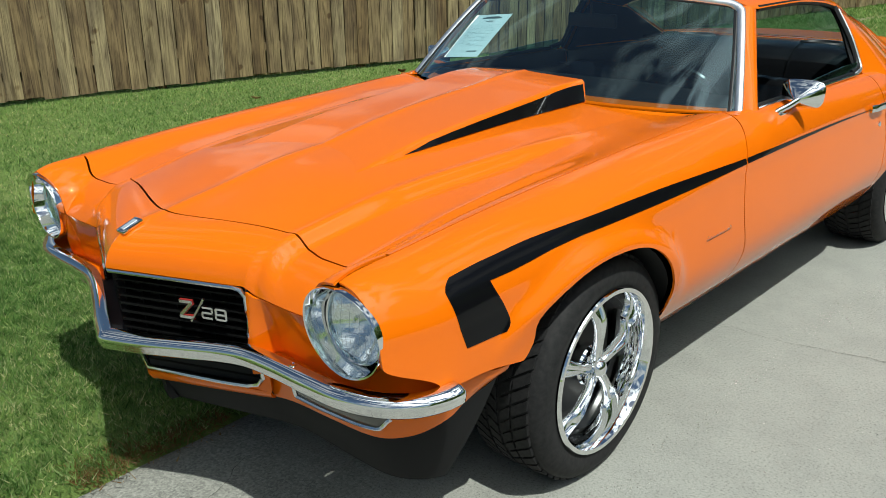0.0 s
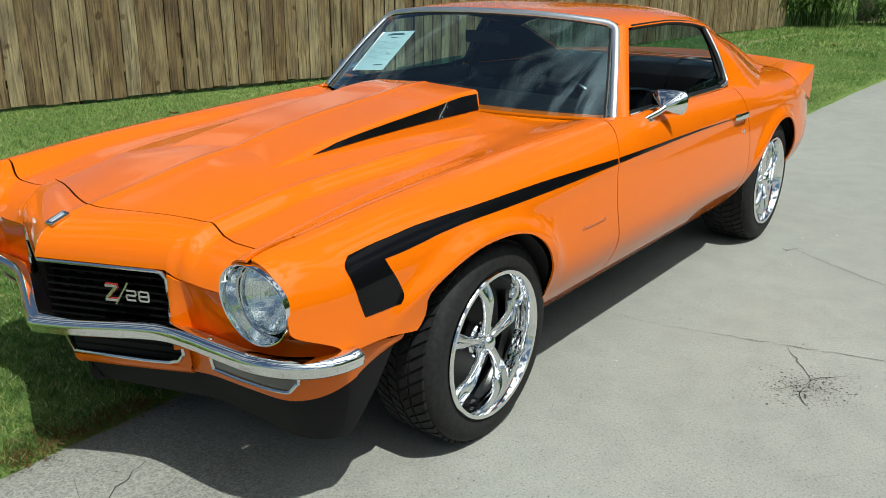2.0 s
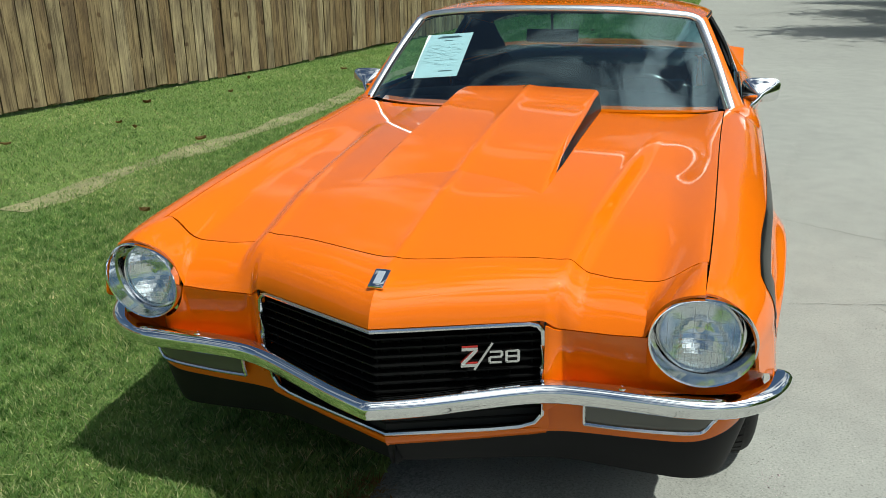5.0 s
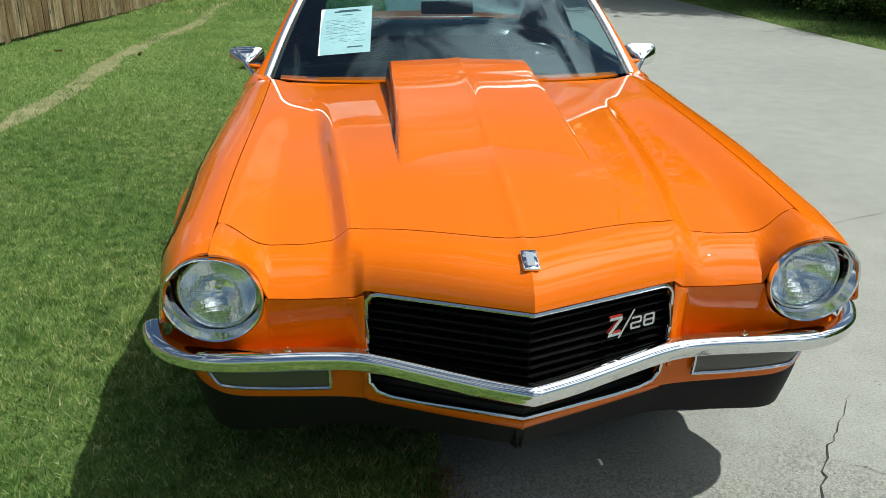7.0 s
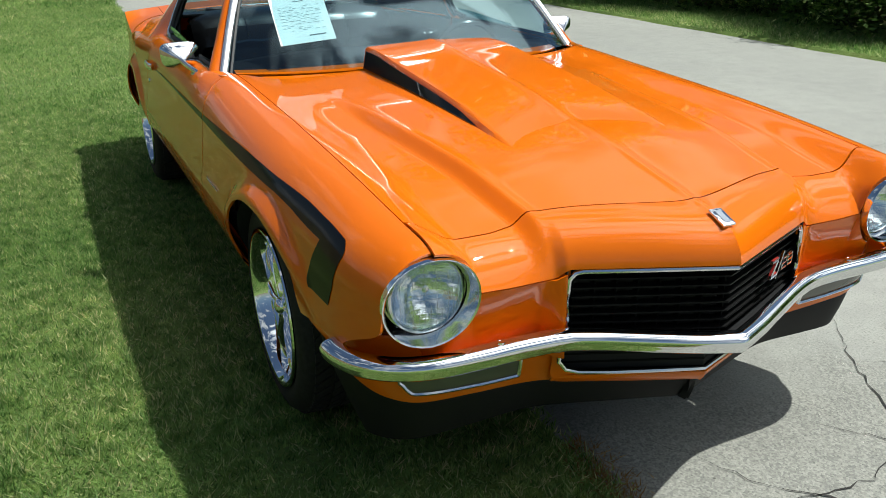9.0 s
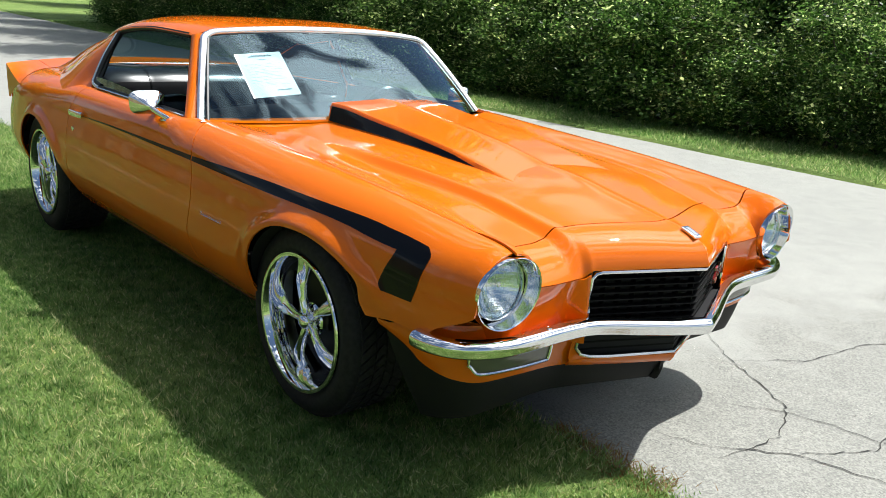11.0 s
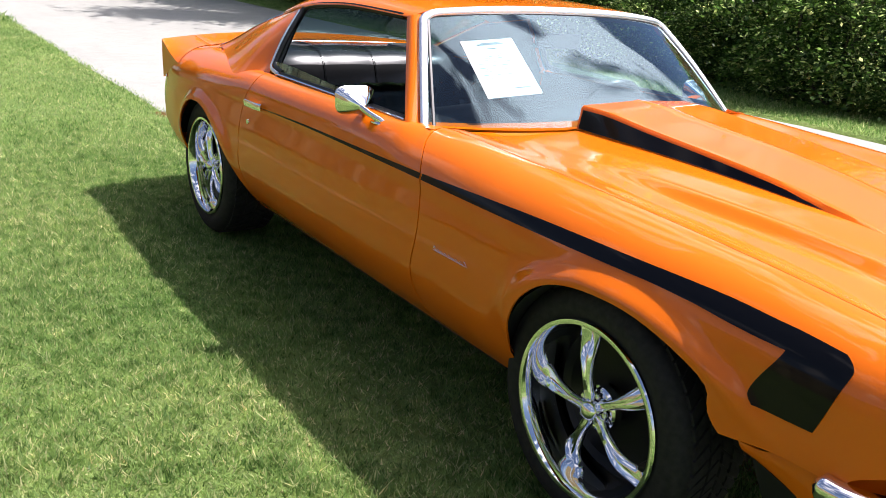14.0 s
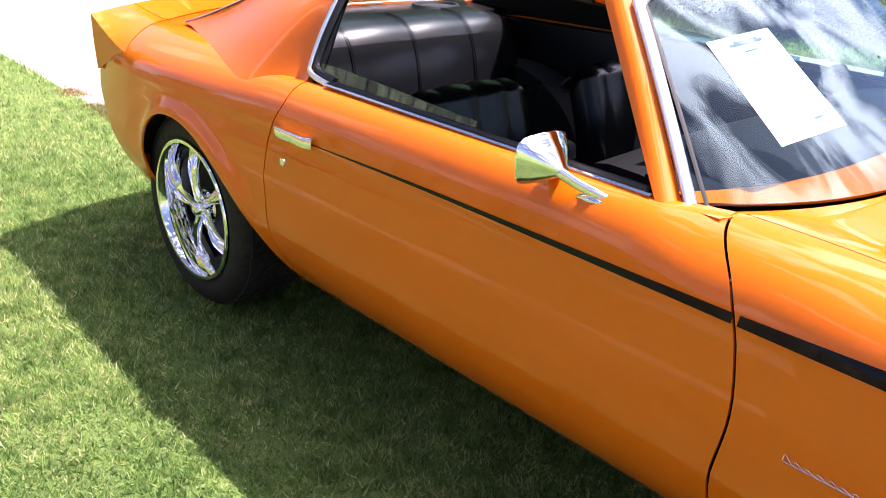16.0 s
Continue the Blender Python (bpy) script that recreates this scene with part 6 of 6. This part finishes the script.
# ---- interior ----
part("dashboard", sweep(smooth_path([(-0.70, 1.16, 0.80), (-0.4, 1.12, 0.83), (0.0, 1.10, 0.835), (0.4, 1.12, 0.83), (0.70, 1.16, 0.80)], 24), round_profile(0.16, 0.075, 16, 3.2)), DASH, car, "black padded dashboard")
def dash_point(u, v):
    return (u * 0.72, lerp(shield(u, 0.02)[1] + 0.010, 1.14, v), lerp(shield(u, 0.02)[2] - 0.016, 0.885, v))


part("dash_top", thick(grid(lambda u, v: dash_point(u, lerp(0.36, 1, v)), steps(-1, 1, 24), steps(0, 1, 4)), 0.01), DASH, car)
part("dash_lip", thick(grid(lambda u, v: dash_point(u, lerp(0, 0.358, v)), steps(-1, 1, 24), steps(0, 1, 3)), 0.006), PAINT, car, "orange painted metal lip under the windshield")
sw = new("steering_wheel")
sw.parent = car
sw.matrix_basis = pose(0.40, 1.33, 0.795, -68, 0, 0)
ringp = [(0.178 * math.cos(2 * math.pi * k / 40), 0.178 * math.sin(2 * math.pi * k / 40), 0) for k in range(41)]
part("wheel_rim", tube(ringp, 0.012, 8), VINYL, sw)
part("wheel_hub", lathe([(0.02, 0.0), (0.018, 0.05), (-0.03, 0.06), (-0.20, 0.03)], 24, "z"), VINYL, sw)
for a in (12, 168, 90):
    part("wheel_spoke", sweep([(0.04 * math.cos(radians(a)), 0.04 * math.sin(radians(a)), 0), (0.175 * math.cos(radians(a)), 0.175 * math.sin(radians(a)), 0)], round_profile(0.012, 0.004, 8)), VINYL, sw)


def cushion(path, half_width, t, ribs=4):
    """A padded seat strip along a side path with pleats across it."""
    bm = bmesh.new()
    pts = smooth_path(path, 24)
    def f(u, k):
        i = min(int(k * (len(pts) - 1)), len(pts) - 1)
        y, z = pts[i]
        e = (1 - abs(u) ** 6) ** 0.5 if abs(u) < 1 else 0
        pleat = 0.006 * abs(math.sin((u + 1) * ribs * math.pi / 2))
        d = np.array(pts[min(i + 1, len(pts) - 1)]) - np.array(pts[max(i - 1, 0)])
        n = np.array([-d[1], d[0]]) / np.linalg.norm(d)
        o = (pleat - t * (1 - e))
        return (u * half_width, y + n[0] * o, z + n[1] * o)
    grid(f, steps(-1, 1, 40), steps(0, 1, 24), bm)
    return thick(bm, t)


for x in (-0.37, 0.37):
    s = new("front_seat")
    s.parent = car
    part("seat_cushion", moved(cushion([(1.42, 0.46), (1.46, 0.52), (1.62, 0.51), (1.86, 0.47), (1.92, 0.46)], 0.25, 0.09), Matrix.Translation((x, 0, 0))), VINYL, s)
    part("seat_back", moved(cushion([(1.86, 0.50), (1.90, 0.66), (1.945, 0.79), (1.965, 0.835), (2.02, 0.848)], 0.245, 0.07), Matrix.Translation((x, 0, 0))), VINYL, s)
REAR_BACK = [(2.58, 0.48), (2.62, 0.66), (2.655, 0.80), (2.70, 0.872), (2.76, 0.905), (2.86, 0.916)]
rs = new("rear_seat")
rs.parent = car
part("seat_cushion", cushion([(2.20, 0.42), (2.24, 0.50), (2.45, 0.49), (2.62, 0.46)], 0.54, 0.1, 8), VINYL, rs)
part("seat_back", cushion(REAR_BACK, 0.60, 0.05, 4), VINYL, rs, "black pleated vinyl rear seat back")
for x in (-0.30, 0.0, 0.30):
    part("piping", tube([(x, y - 0.006, z + 0.004) for y, z in smooth_path(REAR_BACK, 24)], 0.0028, 6), VINYL, rs)
part("parcel_shelf", box(-0.63, 0.63, 2.80, 3.10, 0.890, 0.908, 0.004), VINYL, car)
for x in (-0.36, 0.36):
    sp = new("rear_speaker")
    sp.parent = car
    sp.matrix_basis = pose(x, 2.95, 0.909)
    o = part("speaker_ring", moved(lathe([(0.0, 0.066), (0.012, 0.072), (0.012, 0.080), (0.0, 0.086)], 30, "z"), Matrix.Diagonal((1.35, 1, 1, 1))), MATT_BLACK, sp)
    part("speaker_cone", moved(lathe([(0.010, 0.0), (0.008, 0.02), (0.002, 0.066)], 24, "z"), Matrix.Diagonal((1.35, 1, 1, 1))), WELL, sp)
part("rear_mirror", moved(box(-0.115, 0.115, -0.012, 0.012, -0.028, 0.028, 0.010, 3), Matrix.Translation((0, 1.255, 1.125))), MATT_BLACK, car, "black interior mirror")
part("mirror_stalk", tube([(0, 1.25, 1.145), (0, 1.235, 1.225)], 0.006, 6), MATT_BLACK, car)
both("door_trim_panel", thick(grid(lambda y, v: (0.785 - 0.02 * math.sin(v * 3), y, lerp(0.32, 0.872, v)), steps(1.0, 2.2, 8), steps(0, 1, 8)), 0.01), VINYL, (doors[0], doors[1]))
both("rear_side_trim", thick(grid(lambda y, v: (lerp(0.70, lerp(0.78, 0.645, smooth(2.2, 3.1, y)), v) - 0.02, y, lerp(0.35, 0.862, v)), steps(2.19, 3.1, 10), steps(0, 1, 4)), 0.01), VINYL, car)
both("pillar_trim", thick(grid(lambda u, v: Vector(sail(u, v)) + Vector((-0.032, 0.004, -0.012)), steps(0.02, 0.98, 10), steps(0.03, 0.97, 10)), 0.004), CARPET, car)
part("headliner", thick(grid(lambda u, v: Vector(roof_point(u * 0.97, lerp(0.02, 0.98, v))) + Vector((0, 0, -0.028)), steps(-1, 1, 20), steps(0, 1, 12)), 0.004), CARPET, car)
part("cabin_floor", box(-0.72, 0.72, 1.0, 2.75, 0.30, 0.325), CARPET, car)
part("firewall", box(-0.70, 0.70, 0.93, 0.97, 0.28, 0.84), CARPET, car)

# ---- paper behind the windscreen ----
sheet = new("price_sheet")


def on_glass(u, v, out=0.0):
    a, b, c, d = Vector((-0.556, 0.950, 0.962)), Vector((-0.343, 0.921, 0.982)), Vector((-0.543, 1.158, 1.126)), Vector((-0.328, 1.141, 1.144))
    p = a.lerp(b, u).lerp(c.lerp(d, u), v)
    return p + Vector((0, 0.6, -0.8)) * (0.006 - out - 0.006)


part("paper", thick(grid(lambda u, v: on_glass(u, v), steps(0, 1, 8), steps(0, 1, 8)), 0.0006, (0, 1.6, 0.6)), PAPER, sheet)
ink = bmesh.new()
rnd = random.Random(2)
for v0, v1, u0, u1 in [(0.90, 0.925, 0.26, 0.78), (0.925, 0.945, 0.34, 0.72), (0.83, 0.842, 0.42, 0.62), (0.12, 0.14, 0.55, 0.85)]:
    grid(lambda u, v: on_glass(u, v, 0.0012), steps(u0, u1, 3), [v0, v1], ink)
thin = bmesh.new()
for i in range(16):
    v = 0.25 + i * 0.032
    u = 0.12
    while u < 0.85:
        w = rnd.uniform(0.03, 0.12)
        if rnd.random() < 0.5:
            grid(lambda a, b: on_glass(a, b, 0.0012), [u, min(u + w, 0.88)], [v, v + 0.008], thin)
        u += w + 0.03
part("printed_line", ink, PRINT, sheet)
part("printed_text", thin, material("pale_ink", (0.42, 0.45, 0.45), 0.7), sheet)
tagged(sheet, "white printed price sheet behind the windshield glass", "paper sheet")

# ---- small growth last ----
build_grass()
build_litter()
